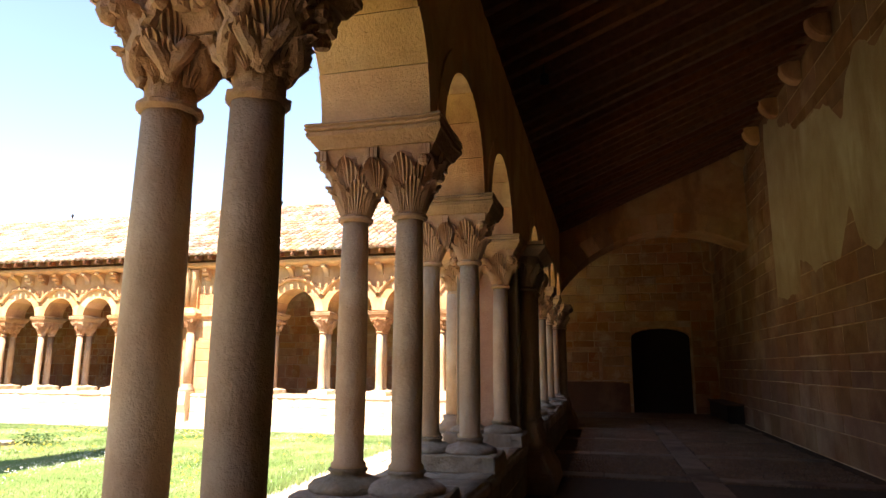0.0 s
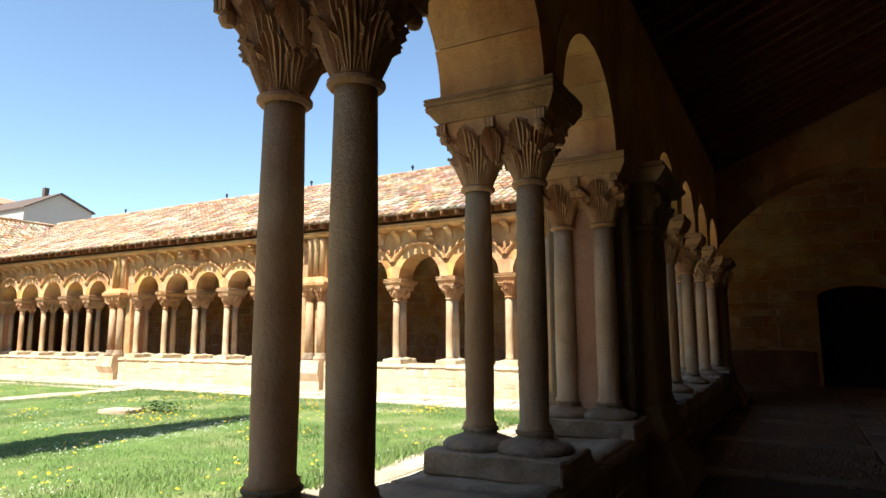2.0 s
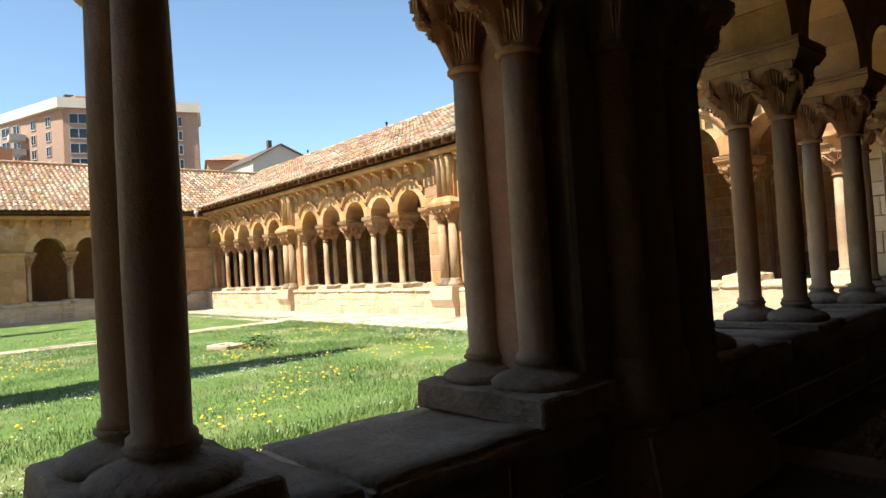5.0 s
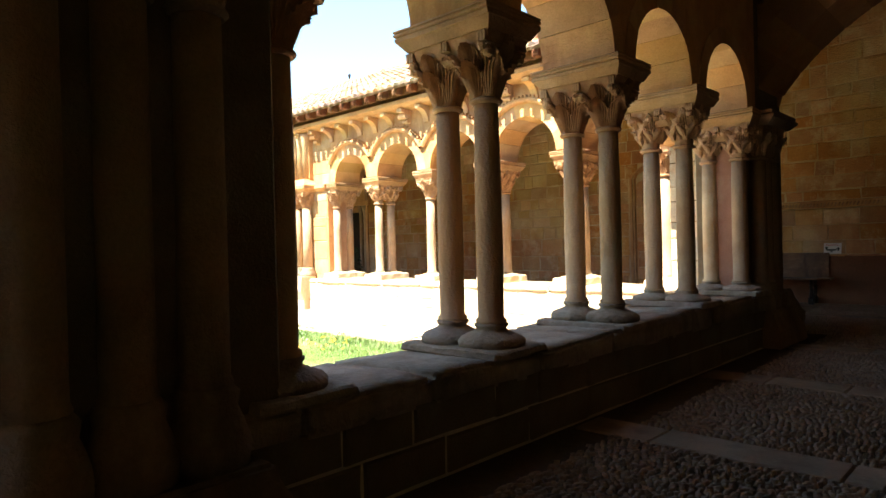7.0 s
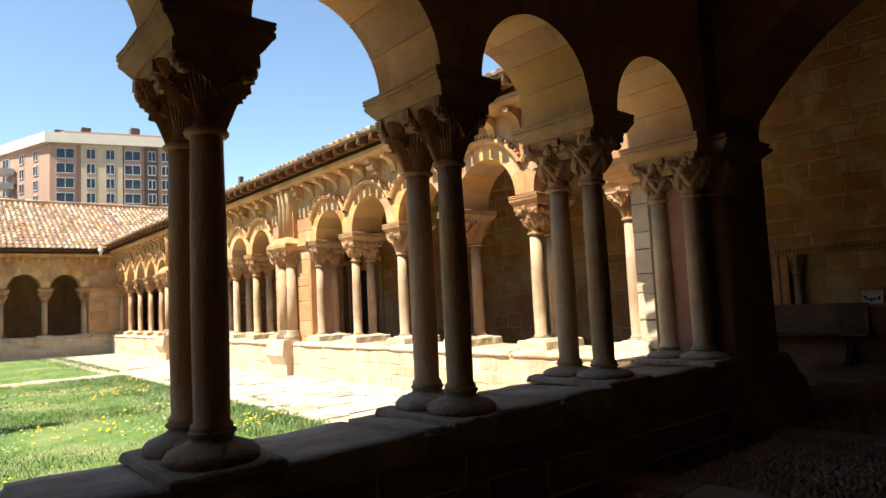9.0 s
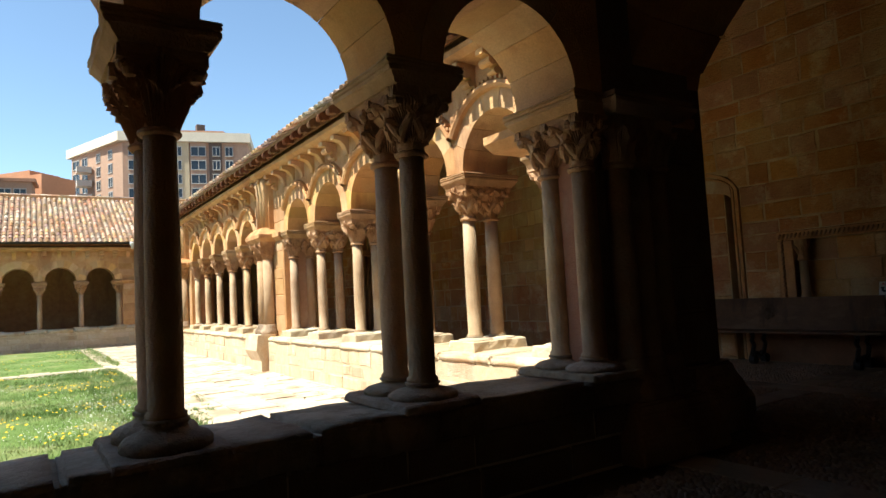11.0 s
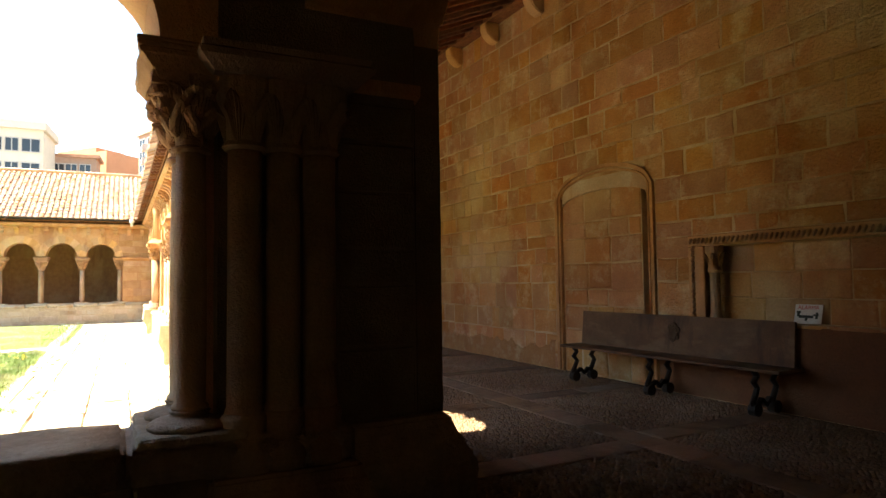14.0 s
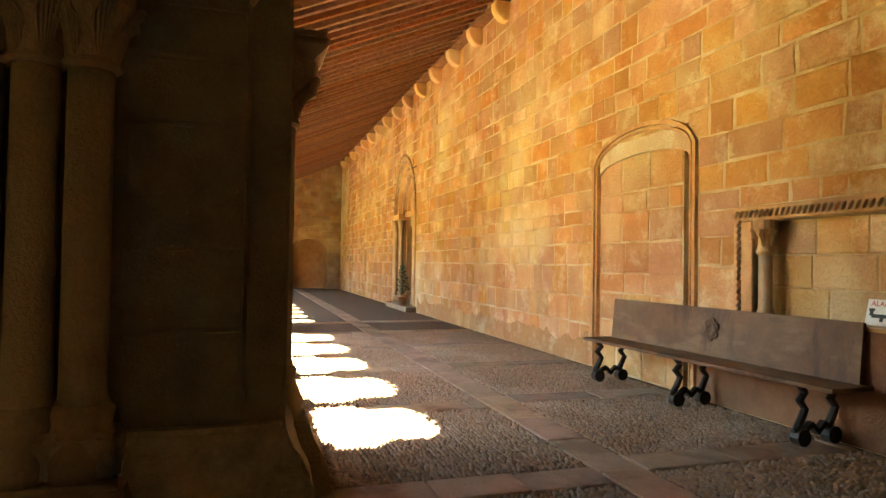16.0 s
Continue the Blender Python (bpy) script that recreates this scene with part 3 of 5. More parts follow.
for i in range(13400):                  # longer ragged blades along the edges and in a few joints of the paving
    if i < 8000:
        x, y = rng.uniform(-13.9, -2.65), 12.95 + rng.gauss(0, 0.07)
    elif i < 11500:
        x, y = -2.65 + rng.gauss(0, 0.07), rng.uniform(3.0, 12.95)
    elif i < 12500:
        x, y = rng.uniform(-25.0, -15.3), 13.3 + rng.gauss(0, 0.06)
    else:
        q = rng.randrange(26)
        x, y = -12.5 + 10.0 * ((q * 0.6180) % 1) ** 0.8 + rng.gauss(0, 0.07), 13.0 + 0.75 * ((q * 0.7548) % 1) ** 2 + rng.gauss(0, 0.025)
    x += 0.08 * noise.noise((x * 2.0, y * 2.0, 5))
    a, w, lean, h = rng.uniform(0, 6.28), rng.uniform(0.006, 0.012), rng.uniform(0.02, 0.08), rng.uniform(0.015, 0.06)
    c, s = math.cos(a) * w, math.sin(a) * w
    b = rng.uniform(0, 6.28)
    k = len(V)
    V += [(x - c, y - s, GROUND - 0.02), (x + c, y + s, GROUND - 0.02), (x + lean * math.cos(b), y + lean * math.sin(b), GROUND + (0.02 if i >= 12500 else 0.04) + h * (0.5 if i >= 12500 else 1.0))]
    F.append((k, k + 1, k + 2))
tagged(soup("grass", V, F, GRASS), "short uneven green grass blades of the lawn", "grass", kind="stuff")


def flowers(name, count, r, m, label, lump):
    V, F = [], []
    while count:
        x, y = in_lawn(rng, rng.random() < 0.6)
        if noise.noise((x * 0.7, y * 0.7, lump)) < rng.uniform(-0.02, 0.45):
            continue
        count -= 1
        z = GROUND + 0.085 + rng.uniform(0, 0.03)
        q = r * rng.uniform(0.7, 1.2)
        k = len(V)
        V += [(x, y, z + q * 0.6)] + [(x + q * math.cos(a * 1.05), y + q * math.sin(a * 1.05), z + rng.uniform(-0.004, 0.004)) for a in range(6)]
        F += [(k, k + 1 + a, k + 1 + (a + 1) % 6) for a in range(6)]
    tagged(soup(name, V, F, m), label, "flowers", kind="stuff")


flowers("dandelions", 1000, 0.0195, PETAL, "yellow dandelion heads scattered over the lawn", 2)
flowers("daisies", 5600, 0.0065, DAISY, "small white daisies sprinkled over the lawn", 11)

# flagstones round and between the lawns
paving = thing("pavement", None, "pale irregular flagstone paving round the courtyard lawns", "paving", kind="structure")


def flags(u0, u1, v0, v1, step, single):
    V, F = [], []
    v = v0
    while v < v1 - 0.05:
        h = min(rng.uniform(0.34, 0.6), v1 - v)
        u = u0 - rng.uniform(0, 0.5)
        while u < u1:
            w = rng.uniform(0.45, 1.05)
            a, b = max(u, u0) + 0.014, min(u + w, u1) - 0.014
            if b - a > 0.1:
                t = rng.uniform(-0.008, 0.008)
                g = [rng.uniform(-0.016, 0.016) for _ in range(8)]
                vs = [(a, v, GROUND - 0.04), (b, v, GROUND - 0.04), (b, v + h, GROUND - 0.04), (a, v + h, GROUND - 0.04), (a + 0.01 + g[0], v + 0.015 + g[1], GROUND + t), (b - 0.01 + g[2], v + 0.015 + g[3], GROUND + t), (b - 0.01 + g[4], v + h - 0.015 + g[5], GROUND + t), (a + 0.01 + g[6], v + h - 0.015 + g[7], GROUND + t)]
                if step:
                    vs = [(q, p, z) for p, q, z in vs]
                fs = [(4, 5, 6, 7), (0, 1, 5, 4), (1, 2, 6, 5), (2, 3, 7, 6), (3, 0, 4, 7)]
                if step:
                    fs = [f[::-1] for f in fs]
                if single(a, v):
                    soup("flagstone", vs, fs, FLAG, paving)
                else:
                    k = len(V)
                    V += vs
                    F += [tuple(i + k for i in f) for f in fs]
            u += w
        v += h
    if V:
        soup("flagstones", V, F, FLAG, paving)["kind"] = "stuff"


flags(-25.5, -0.6, 12.95, 15.62, False, lambda a, v: a > -12.5)
flags(-8.6, 12.95, -2.65, -0.35, True, lambda a, v: False)
flags(-8.6, 13.0, -15.3, -13.9, True, lambda a, v: False)

# drain cover in the lawn with weeds round it
cover = thing("drain_cover", pose(-9.4, 9.4, GROUND, 0, 0, 12), "pale stone drain cover sunk in the lawn", "drain cover")
part("kerb_stone", boxes((-0.32, 0.32, -0.22, -0.1, 0.02, 0.13), (-0.32, 0.32, 0.1, 0.22, 0.02, 0.13), (-0.32, -0.2, -0.1, 0.1, 0.02, 0.13), (0.2, 0.32, -0.1, 0.1, 0.02, 0.13), bevel=0.012), FLAG, cover)
part("lid", boxes((-0.2, 0.2, -0.1, 0.1, 0.02, 0.105), bevel=0.008), SILL, cover)


def tuft(bm, x, y, z, n, size):
    for _ in range(n):
        a, b = random.uniform(0, 6.28), random.uniform(0, 6.28)
        q = Vector((x + random.gauss(0, size), y + random.gauss(0, size * 0.7), z + random.uniform(0, size * 0.7)))
        d = Vector((math.cos(a), math.sin(a), random.uniform(-0.2, 0.9))).normalized() * 0.05
        e = Vector((math.cos(b), math.sin(b), 0)) * 0.02
        bm.faces.new([bm.verts.new(p) for p in (q - e, q + d * 0.5 - e * 1.2, q + d, q + d * 0.5 + e * 1.2)])


bm = bmesh.new()
tuft(bm, 0, 0, 0.05, 520, 0.26)
w = tagged(part("weed_clump", bm, WEED), "low leafy weeds growing beside the drain cover", "weeds", kind="stuff")
w.location = (-8.9, 9.85, GROUND)


# ---------------------------------------------------------------- galleries
def gallery(m, wall_name, wall_label, groups, piers, ends, sill_z, out_sill, floor_lo, hoods=True, detail=1.0, eave_lims=(), depth=4.6, sill_split=0.95, styles=(0, 1), block=(), raised=None, pale=True, corbels=True, pilaster=True, group_name="arcade column pairs", near=None, ring=0.172):
    """One side of the cloister, in its local axes: arcade, sill wall, eaves and roof."""
    wall = thing(wall_name, m, wall_label, "wall", kind="structure")
    y0, y1, top = -0.34, 0.34, 4.62
    lo, hi = ends
    # sill wall and its top slabs
    part("sill_wall", boxes((lo, hi, out_sill + 0.025, 0.40, GROUND - 0.05, sill_z - 0.17)), MORTAR, wall)
    part("sill_bed", boxes((lo, hi, out_sill + 0.06, 0.38, sill_z - 0.17, sill_z - 0.1)), MORTAR, wall)
    u, lip = lo, 0.0 if pale else -0.02
    while u < hi:
        w = min(random.uniform(0.75, 1.35), hi - u)
        if hi - u - w < 0.3:
            w = hi - u
        b = bmesh.new()
        j = [random.uniform(-0.015, 0.015) for _ in range(4)]
        t = 0.035 if raised else 0.0
        vs = []
        rz = -0.05 if 0 in block or (1 in block and u > -7.9) else 0.0
        for (x, y, dz) in ((u + 0.001, out_sill + lip + j[0], -t), (u + w - 0.001, out_sill + lip + j[1], -t), (u + w - 0.001, 0.44 + j[2], 0), (u + 0.001, 0.44 + j[3], 0)):
            vs.append((b.verts.new((x, y, sill_z - 0.17)), b.verts.new((x, y, sill_z + rz + dz + random.uniform(-0.006, 0.006) + (0.05 * min(1.0, max(0.0, (raised + 1.4 - x) / 1.6)) if raised is not None else 0.0)))))
        b.faces.new([p[0] for p in vs][::-1])
        b.faces.new([p[1] for p in vs])
        for k in range(4):
            b.faces.new((vs[k][0], vs[(k + 1) % 4][0], vs[(k + 1) % 4][1], vs[k][1]))
        bmesh.ops.bevel(b, geom=list(b.edges), offset=0.03, segments=3, affect="EDGES")
        bmesh.ops.subdivide_edges(b, edges=[e for e in b.edges if e.calc_length() > 0.25], cuts=5, use_grid_fill=True)
        for v in b.verts:
            q = v.co + Vector((0, 0, 7.0 * lo))
            edge = 1.0 if v.co.y < out_sill + 0.1 or v.co.y > 0.36 else 0.3
            v.co += Vector((0, noise.noise(q * 4.5) * 0.03 * edge, (noise.noise(q * 3.5 + Vector((4, 0, 0))) * 0.016 + noise.noise(q * 11) * 0.006) * (1 if v.co.z > sill_z - 0.1 else 0)))
        part("sill_slab", b, PALE_PIECE if pale else SILL, wall, smooth=True)
        u += w
    if pale:
        ashlar(wall, pose(0, out_sill + 0.03, 0), lo, hi, GROUND - 0.03, sill_z - 0.13, 0.23, (0.2, 0.7), (), (PALE_PIECE, PALE), 0.011, near or (lo, lo + 0.01, 0, 0), 0.009, 150, rag=3.4, joint=0.004)
    # The east sill's inner face takes the shade-darkened pier stone.
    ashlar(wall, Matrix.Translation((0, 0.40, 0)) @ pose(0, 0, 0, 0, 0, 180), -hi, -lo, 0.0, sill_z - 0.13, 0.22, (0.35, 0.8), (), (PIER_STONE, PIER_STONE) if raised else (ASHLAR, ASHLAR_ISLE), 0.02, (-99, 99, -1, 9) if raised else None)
    # arches
    kinds = {}
    for gi, g in enumerate(groups):
        for a, b in zip(g, g[1:]):
            half = (b - a) / 2
            r = half - 0.18
            voussoir_arch(wall, (a + b) / 2, r, y0, y1, IMP_Z + 0.02, 7 if detail else 9, ring, None, hoods, half)
            spandrel(wall, a, b, (a + b) / 2, r, y0, y1, top, IMP_Z + 0.02, ring)
        for k, u in enumerate(g):
            end = 1 if k == len(g) - 1 else (-1 if k == 0 else 0)
            up = 0.05 if raised is not None and u < raised else 0.0
            key = (styles[gi][k] if isinstance(styles[0], tuple) else styles[k % len(styles)], end, up, gi in block, 0.098 if abs(u + 1.845) < 0.01 else 0.087)
            if key not in kinds:
                kinds[key] = column_pair(key[0], m @ pose(u, 0, 0), end, sill_z - 0.01 + up - (0.05 if gi in block else 0), group_name, gi in block, PALE_PIECE if pale else None, key[4])
            else:
                copy_thing(kinds[key], m @ pose(u, 0, 0))
    # piers between the groups
    for a, b in piers:
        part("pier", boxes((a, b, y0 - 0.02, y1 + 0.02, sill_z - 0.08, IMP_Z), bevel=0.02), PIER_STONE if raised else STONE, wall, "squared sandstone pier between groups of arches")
        part("pier_head", boxes((a - 0.12, b + 0.12, y0, y1, IMP_Z + 0.001, top)), STONE, wall)
        bm = bmesh.new()
        loft(bm, [(a + 0.02, b - 0.02, y0 - 0.03, y1 + 0.03, CAP_Z), (a - 0.03, b + 0.03, y0 - 0.12, y1 + 0.13, CAP_Z + 0.08), (a - 0.03, b + 0.03, y0 - 0.12, y1 + 0.13, IMP_Z)])
        part("string_course", bm, STONE, wall)
        ashlar(wall, pose(0, y0 - 0.02, 0), a + 0.02, b - 0.02, sill_z + 0.05, CAP_Z, 0.3, (0.35, 0.7), (), (PIER_ISLE, PIER_ISLE), 0.008)
        ashlar(wall, pose(0, y0, 0), a - 0.15, b + 0.15, IMP_Z, 3.85, 0.27, (0.35, 0.7), (), (PIER_ISLE, PIER_ISLE), 0.01, joint=0.0025)
        if pilaster:
            c = (a + b) / 2
            f = thing("engaged_columns", m @ pose(c, y0 - 0.14, 0), "pair of slim engaged columns under a fluted pilaster", "column", "pier columns")
            for x in (-0.21, 0.21):
                part("shaft", lathe(bmesh.new(), [(0.115, BASE_Z - 0.02), (0.11, RING_Z)], x, 0, 16), SHAFT, f, smooth=True)
                part("column_base", lathe(bmesh.new(), [(0.2, sill_z - 0.01), (0.2, sill_z + 0.08), (0.14, sill_z + 0.15), (0.15, sill_z + 0.2), (0.1, sill_z + 0.21)], x, 0, 16), SILL, f, smooth=True)
            cb = capital(0, (-0.21, 0.21))
            bmesh.ops.rotate(cb, verts=cb.verts, cent=(0, 0, 0), matrix=Matrix.Rotation(math.pi / 2, 3, "Z"))
            part("capital", cb, CARVED, f)
            bm = bmesh.new()
            loft(bm, [(-0.42, 0.42, -0.2, 0.2, CAP_Z), (-0.5, 0.5, -0.27, 0.2, CAP_Z + 0.08), (-0.5, 0.5, -0.27, 0.2, IMP_Z), (-0.36, 0.36, -0.2, 0.2, IMP_Z + 0.1), (-0.3, 0.3, -0.12, 0.2, IMP_Z + 0.16)])
            part("impost", bm, STONE, f)
            part("pilaster_back", boxes((-0.33, 0.33, 0.02, 0.16, IMP_Z + 0.15, 4.06)), STONE, f)
            for x in (-0.21, 0.0, 0.21):
                part("flute", lathe(bmesh.new(), [(0.1, IMP_Z + 0.14), (0.098, 3.74), (0.12, 3.78), (0.11, 3.84), (0.13, 3.95), (0.13, 4.05)], x, 0.02, 12), STONE_PIECE, f, "slim half-round shaft of the pilaster", smooth=True)
            bm = bmesh.new()
            loft(bm, [(-0.43, 0.43, -0.2, 0.2, sill_z), (-0.43, 0.43, -0.24, 0.2, 0.33), (-0.40, 0.40, -0.13, 0.2, 0.1), (-0.40, 0.40, -0.13, 0.2, GROUND - 0.03)])
            bmesh.ops.translate(bm, verts=bm.verts, vec=(0, out_sill - y0 + 0.14, 0))
            part("buttress_block", bm, PALE_PIECE, f, "low pale buttress stone against the sill wall")
    # corbel table, cornice
    bm = bmesh.new()
    prism(bm, [(y0 + 0.02, 4.06), (-0.58, 4.09), (-0.66, 4.15), (-0.66, 4.22), (-0.60, 4.25), (y0 + 0.02, 4.28)], lo, hi, "x")
    part("cornice", bm, STONE, wall, "long moulded stone cornice")
    if corbels:
        shapes = []
        for k in range(3):
            b = bmesh.new()
            pr = [(y0 + 0.02, 3.76), (-0.37, 3.76), (-0.385, 3.84), (-0.42, 3.91), (-0.48, 3.965), (-0.56, 3.995), (-0.61, 4.0), (-0.61, 4.07), (y0 + 0.02, 4.07)]
            prism(b, pr, -0.07, 0.07, "x")
            if k == 2:
                prism(b, [(-0.50 + 0.055 * math.cos(2 * math.pi * i / 10), 3.93 + 0.055 * math.sin(2 * math.pi * i / 10)) for i in range(10)], -0.1, 0.1, "x")
            if k == 2:
                prism(b, [(-0.42 + 0.04 * math.cos(2 * math.pi * i / 10), 3.83 + 0.04 * math.sin(2 * math.pi * i / 10)) for i in range(10)], -0.07, 0.07, "x")
            shapes.append(mesh_of("corbel", b, STONE_PIECE))
        u = lo + 0.3
        while u < hi - 0.2:
            c = part("corbel", shapes[random.randrange(3)], None, wall)
            c.location = (u, 0, 0)
            u += 0.52
    # roof: bed, tiles, rafter tails
    roof = thing("roof", m, "lean-to roof of weathered curved clay tiles", "roof", kind="structure")
    ye, ze, slope, rise = -0.85, 4.40, 0.475, 5.85
    (la, ls), (ha, hs) = eave_lims
    L = rise / math.cos(math.atan(slope))
    cs, sn = math.cos(math.atan(slope)), math.sin(math.atan(slope))

    def on(u, s, h):
        return (u, ye + s * cs - h * sn, ze + s * sn + h * cs)
    V = [on(la, 0, 0), on(ha, 0, 0), on(ha + hs * rise, L, 0), on(la + ls * rise, L, 0), on(la, 0, 0.05), on(ha, 0, 0.05), on(ha + hs * rise, L, 0.05), on(la + ls * rise, L, 0.05)]
    soup("roof_bed", V, [(3, 2, 1, 0), (4, 5, 6, 7), (0, 1, 5, 4), (1, 2, 6, 5), (2, 3, 7, 6), (3, 0, 4, 7)], TILE_BED, roof)
    V, F = [], []
    step, lap = 0.21, 0.37
    rows = int(L / lap) + 1
    u = min(la, la + ls * rise)
    arc = [math.pi * k / 5 for k in range(6)]
    while u < max(ha, ha + hs * rise):
        for k in range(rows):
            s = k * lap
            d = s * cs
            if not (la + ls * d < u < ha + hs * d):
                continue
            s0, s1 = s - (0.06 if k else 0.15) + random.uniform(-0.02, 0.02), min(s + lap + 0.03, L + 0.05)
            x = u + random.uniform(-0.014, 0.014)
            r0, r1 = 0.074, 0.06
            lift = 0.055 + random.uniform(-0.004, 0.008)
            j = len(V)
            V += [on(x - r0 * math.cos(a), s0, lift + 0.012 + r0 * 0.85 * math.sin(a)) for a in arc]
            V += [on(x - r1 * math.cos(a), s1, lift - 0.01 + r1 * 0.85 * math.sin(a)) for a in arc]
            F += [(j + i, j + i + 1, j + 7 + i, j + 6 + i) for i in range(5)]
            F.append(tuple(j + i for i in range(6)))
        u += step
    t = soup("roof_tiles", V, F, TILE, roof)
    t["kind"] = "stuff"
    # ridge cap
    V, F = [], []
    u = la + ls * rise
    while u < ha + hs * rise:
        j = len(V)
        p = on(0, L, 0.07)
        V += [(u, p[1] - 0.11 * math.cos(a), p[2] + 0.1 * math.sin(a)) for a in arc] + [(u + 0.42, p[1] - 0.1 * math.cos(a), p[2] + 0.085 * math.sin(a)) for a in arc]
        F += [(j + i, j + i + 1, j + 7 + i, j + 6 + i) for i in range(5)]
        u += 0.4
    soup("ridge_tiles", V, F, TILE, roof)["kind"] = "stuff"
    bm = bmesh.new()
    u = la + 0.2
    while u < ha - 0.1:
        nose = [(-0.02, 0.0), (-0.055, -0.05), (-0.045, -0.1), (-0.01, -0.135), (0.04, -0.13), (0.09, -0.165)]
        pr = [(on(u, q + 0.02, 0)[1], on(u, q + 0.02, 0)[2] + h) for q, h in nose] + [(on(u, 0.85, 0)[1], on(u, 0.85, 0)[2] - 0.17), (on(u, 0.85, 0)[1], on(u, 0.85, 0)[2] - 0.004)]
        prism(bm, pr, u - 0.06, u + 0.06, "x")
        u += 0.42
    part("rafter_tails", bm, TIMBER, roof, "row of dark weathered rafter ends")
    part("eave_board", boxes((la, ha, ye + 0.16, ye + 0.19, ze - 0.1, ze + 0.06)), TIMBER, roof)
    part("wall_plate", boxes((lo, hi, -0.5, 0.3, 4.28, 4.42)), TIMBER, roof)
    # ceiling inside
    bm = bmesh.new()
    a, b = 0.25, depth + 0.12
    za, zb = 4.56, 6.45
    q = (zb - za) / (b - a)
    V = []
    for h in (0.18, 0.21):
        V += [(la + ls * (a - ye), a, za + h), (ha + hs * (a - ye), a, za + h), (ha + hs * (b - ye), b, zb + h), (la + ls * (b - ye), b, zb + h)]
    bv = [bm.verts.new(p) for p in V]
    for f in ((3, 2, 1, 0), (4, 5, 6, 7), (0, 1, 5, 4), (1, 2, 6, 5), (2, 3, 7, 6), (3, 0, 4, 7)):
        bm.faces.new([bv[k] for k in f])
    part_c = tagged(part("ceiling", bm, BOARD), "sloping boarded timber ceiling over exposed rafters", "ceiling", kind="structure")
    part_c.matrix_basis = m
    bm = bmesh.new()
    u, end = la + ls * (b - ye) + 0.1, ha + hs * (b - ye) - 0.1
    while u < end:
        w = 0.048 + random.uniform(-0.009, 0.009)
        e = random.uniform(-0.01, 0.01)
        x = u + random.uniform(-0.02, 0.02)
        y_ = max(a, ye + la - u, ye + u - ha)
        z_ = za + q * (y_ - a)
        prism(bm, [(y_, z_ + e), (b, zb + e), (b, zb + 0.185), (y_, z_ + 0.185)], x - w, x + w, "x")
        u += 0.36
    part("rafters", bm, TIMBER, part_c, "close-set old wooden rafters")
    return wall


A_M = pose(0, 0, 0, 0, 0, -90)          # local X runs towards -y, local Y towards +x
B_M = pose(0, 16.19, 0)
C_M = pose(-27.55, 0, -0.13, 0, 0, 90)
D_M = pose(0, -11.3, 0, 0, 0, 180)

A_GROUPS = [[-15.0, -13.43, -11.89, -10.27, -8.66], [-7.13, -5.41, -3.63, -1.845, -0.09, 1.68]]
gallery(A_M, "wall_arcade_east", "shaded sandstone arcade wall with round arches on paired columns", A_GROUPS, [(-8.55, -7.24), (1.8, 3.2)], (-15.9, 11.6), 0.59, -0.52, 0,
        eave_lims=((-15.34, -1), (10.2, 1)), styles=((2, 2, 1, 1, 1), (1, 0, 0, 2, 0, 0)), block=(1,), raised=-12.6, group_name="east arcade column pairs", pale=False, near=(-12, -3, 0, 1))
B_GROUPS = [[-9.2, -7.7, -6.1, -4.47, -2.80, -1.2], [-18.35, -16.92, -15.45, -14.02, -12.65, -11.2], [-26.95, -25.5, -24.0, -22.5, -21.1, -19.75]]
gallery(B_M, "wall_arcade_north", "sunlit sandstone arcade wall with round arches on paired columns", B_GROUPS, [(-11.08, -9.32), (-19.63, -18.47)], (-27.6, -0.3), 0.66, -0.62, 0,
        eave_lims=((-26.7, -1), (-0.85, 1)), styles=(0, 2, 1), block=(0, 1, 2), ring=0.235, group_name="north arcade column pairs", near=(-11, -1, -1, 1))
C_GROUPS = [[8.75, 10.22, 11.7, 13.2, 14.65], [0.6, 2.05, 3.5, 4.95, 6.4, 7.6]]
gallery(C_M, "wall_arcade_west", "shaded sandstone arcade wall of the far gallery", C_GROUPS, [(7.72, 8.63), (14.77, 16.6)], (-11.3, 16.6), 0.83, -0.45, 0, hoods=False, detail=0, ring=0.3,
        eave_lims=((-10.3, -1), (15.34, 1)), styles=(1, 2), corbels=True, pilaster=False, group_name="west arcade column pairs", near=(8, 15, -1, 1))
# dark gutter along the far eave, with its outlet in the corner
gutter = thing("gutter", C_M, "dark half-round metal gutter along the tiled eave", "gutter")
bm = bmesh.new()
arc_ = [math.pi * k / 8 for k in range(9)]
prism(bm, [(-0.97 - 0.07 * math.cos(a), 4.4 - 0.07 * math.sin(a)) for a in arc_] + [(-0.97 + 0.06 * math.cos(a), 4.4 - 0.06 * math.sin(a)) for a in arc_], -10.2, 15.2, "x")
part("channel", bm, IRON, gutter)
part("outlet", lathe(bmesh.new(), [(0.05, 4.12), (0.06, 4.24), (0.11, 4.33), (0.11, 4.41)], 15.1, -0.99, 14), SIGN, gutter, "pale funnel at the gutter's end", smooth=True)
# plain closing side behind the camera
d = thing("wall_arcade_south", D_M, "plain sandstone wall closing the courtyard", "wall", kind="structure")
part("wall_body", boxes((0.4, 27.6, -0.3, 0.3, GROUND - 0.05, 4.6)), STONE, d)
part("roof_deck", prism(bmesh.new(), [(-0.9, 4.35), (5.0, 7.1), (5.0, 7.2), (-0.9, 4.45)], 0.0, 27.6, "x"), TILE_BED, d)

WN, WE = 21.08, 4.62
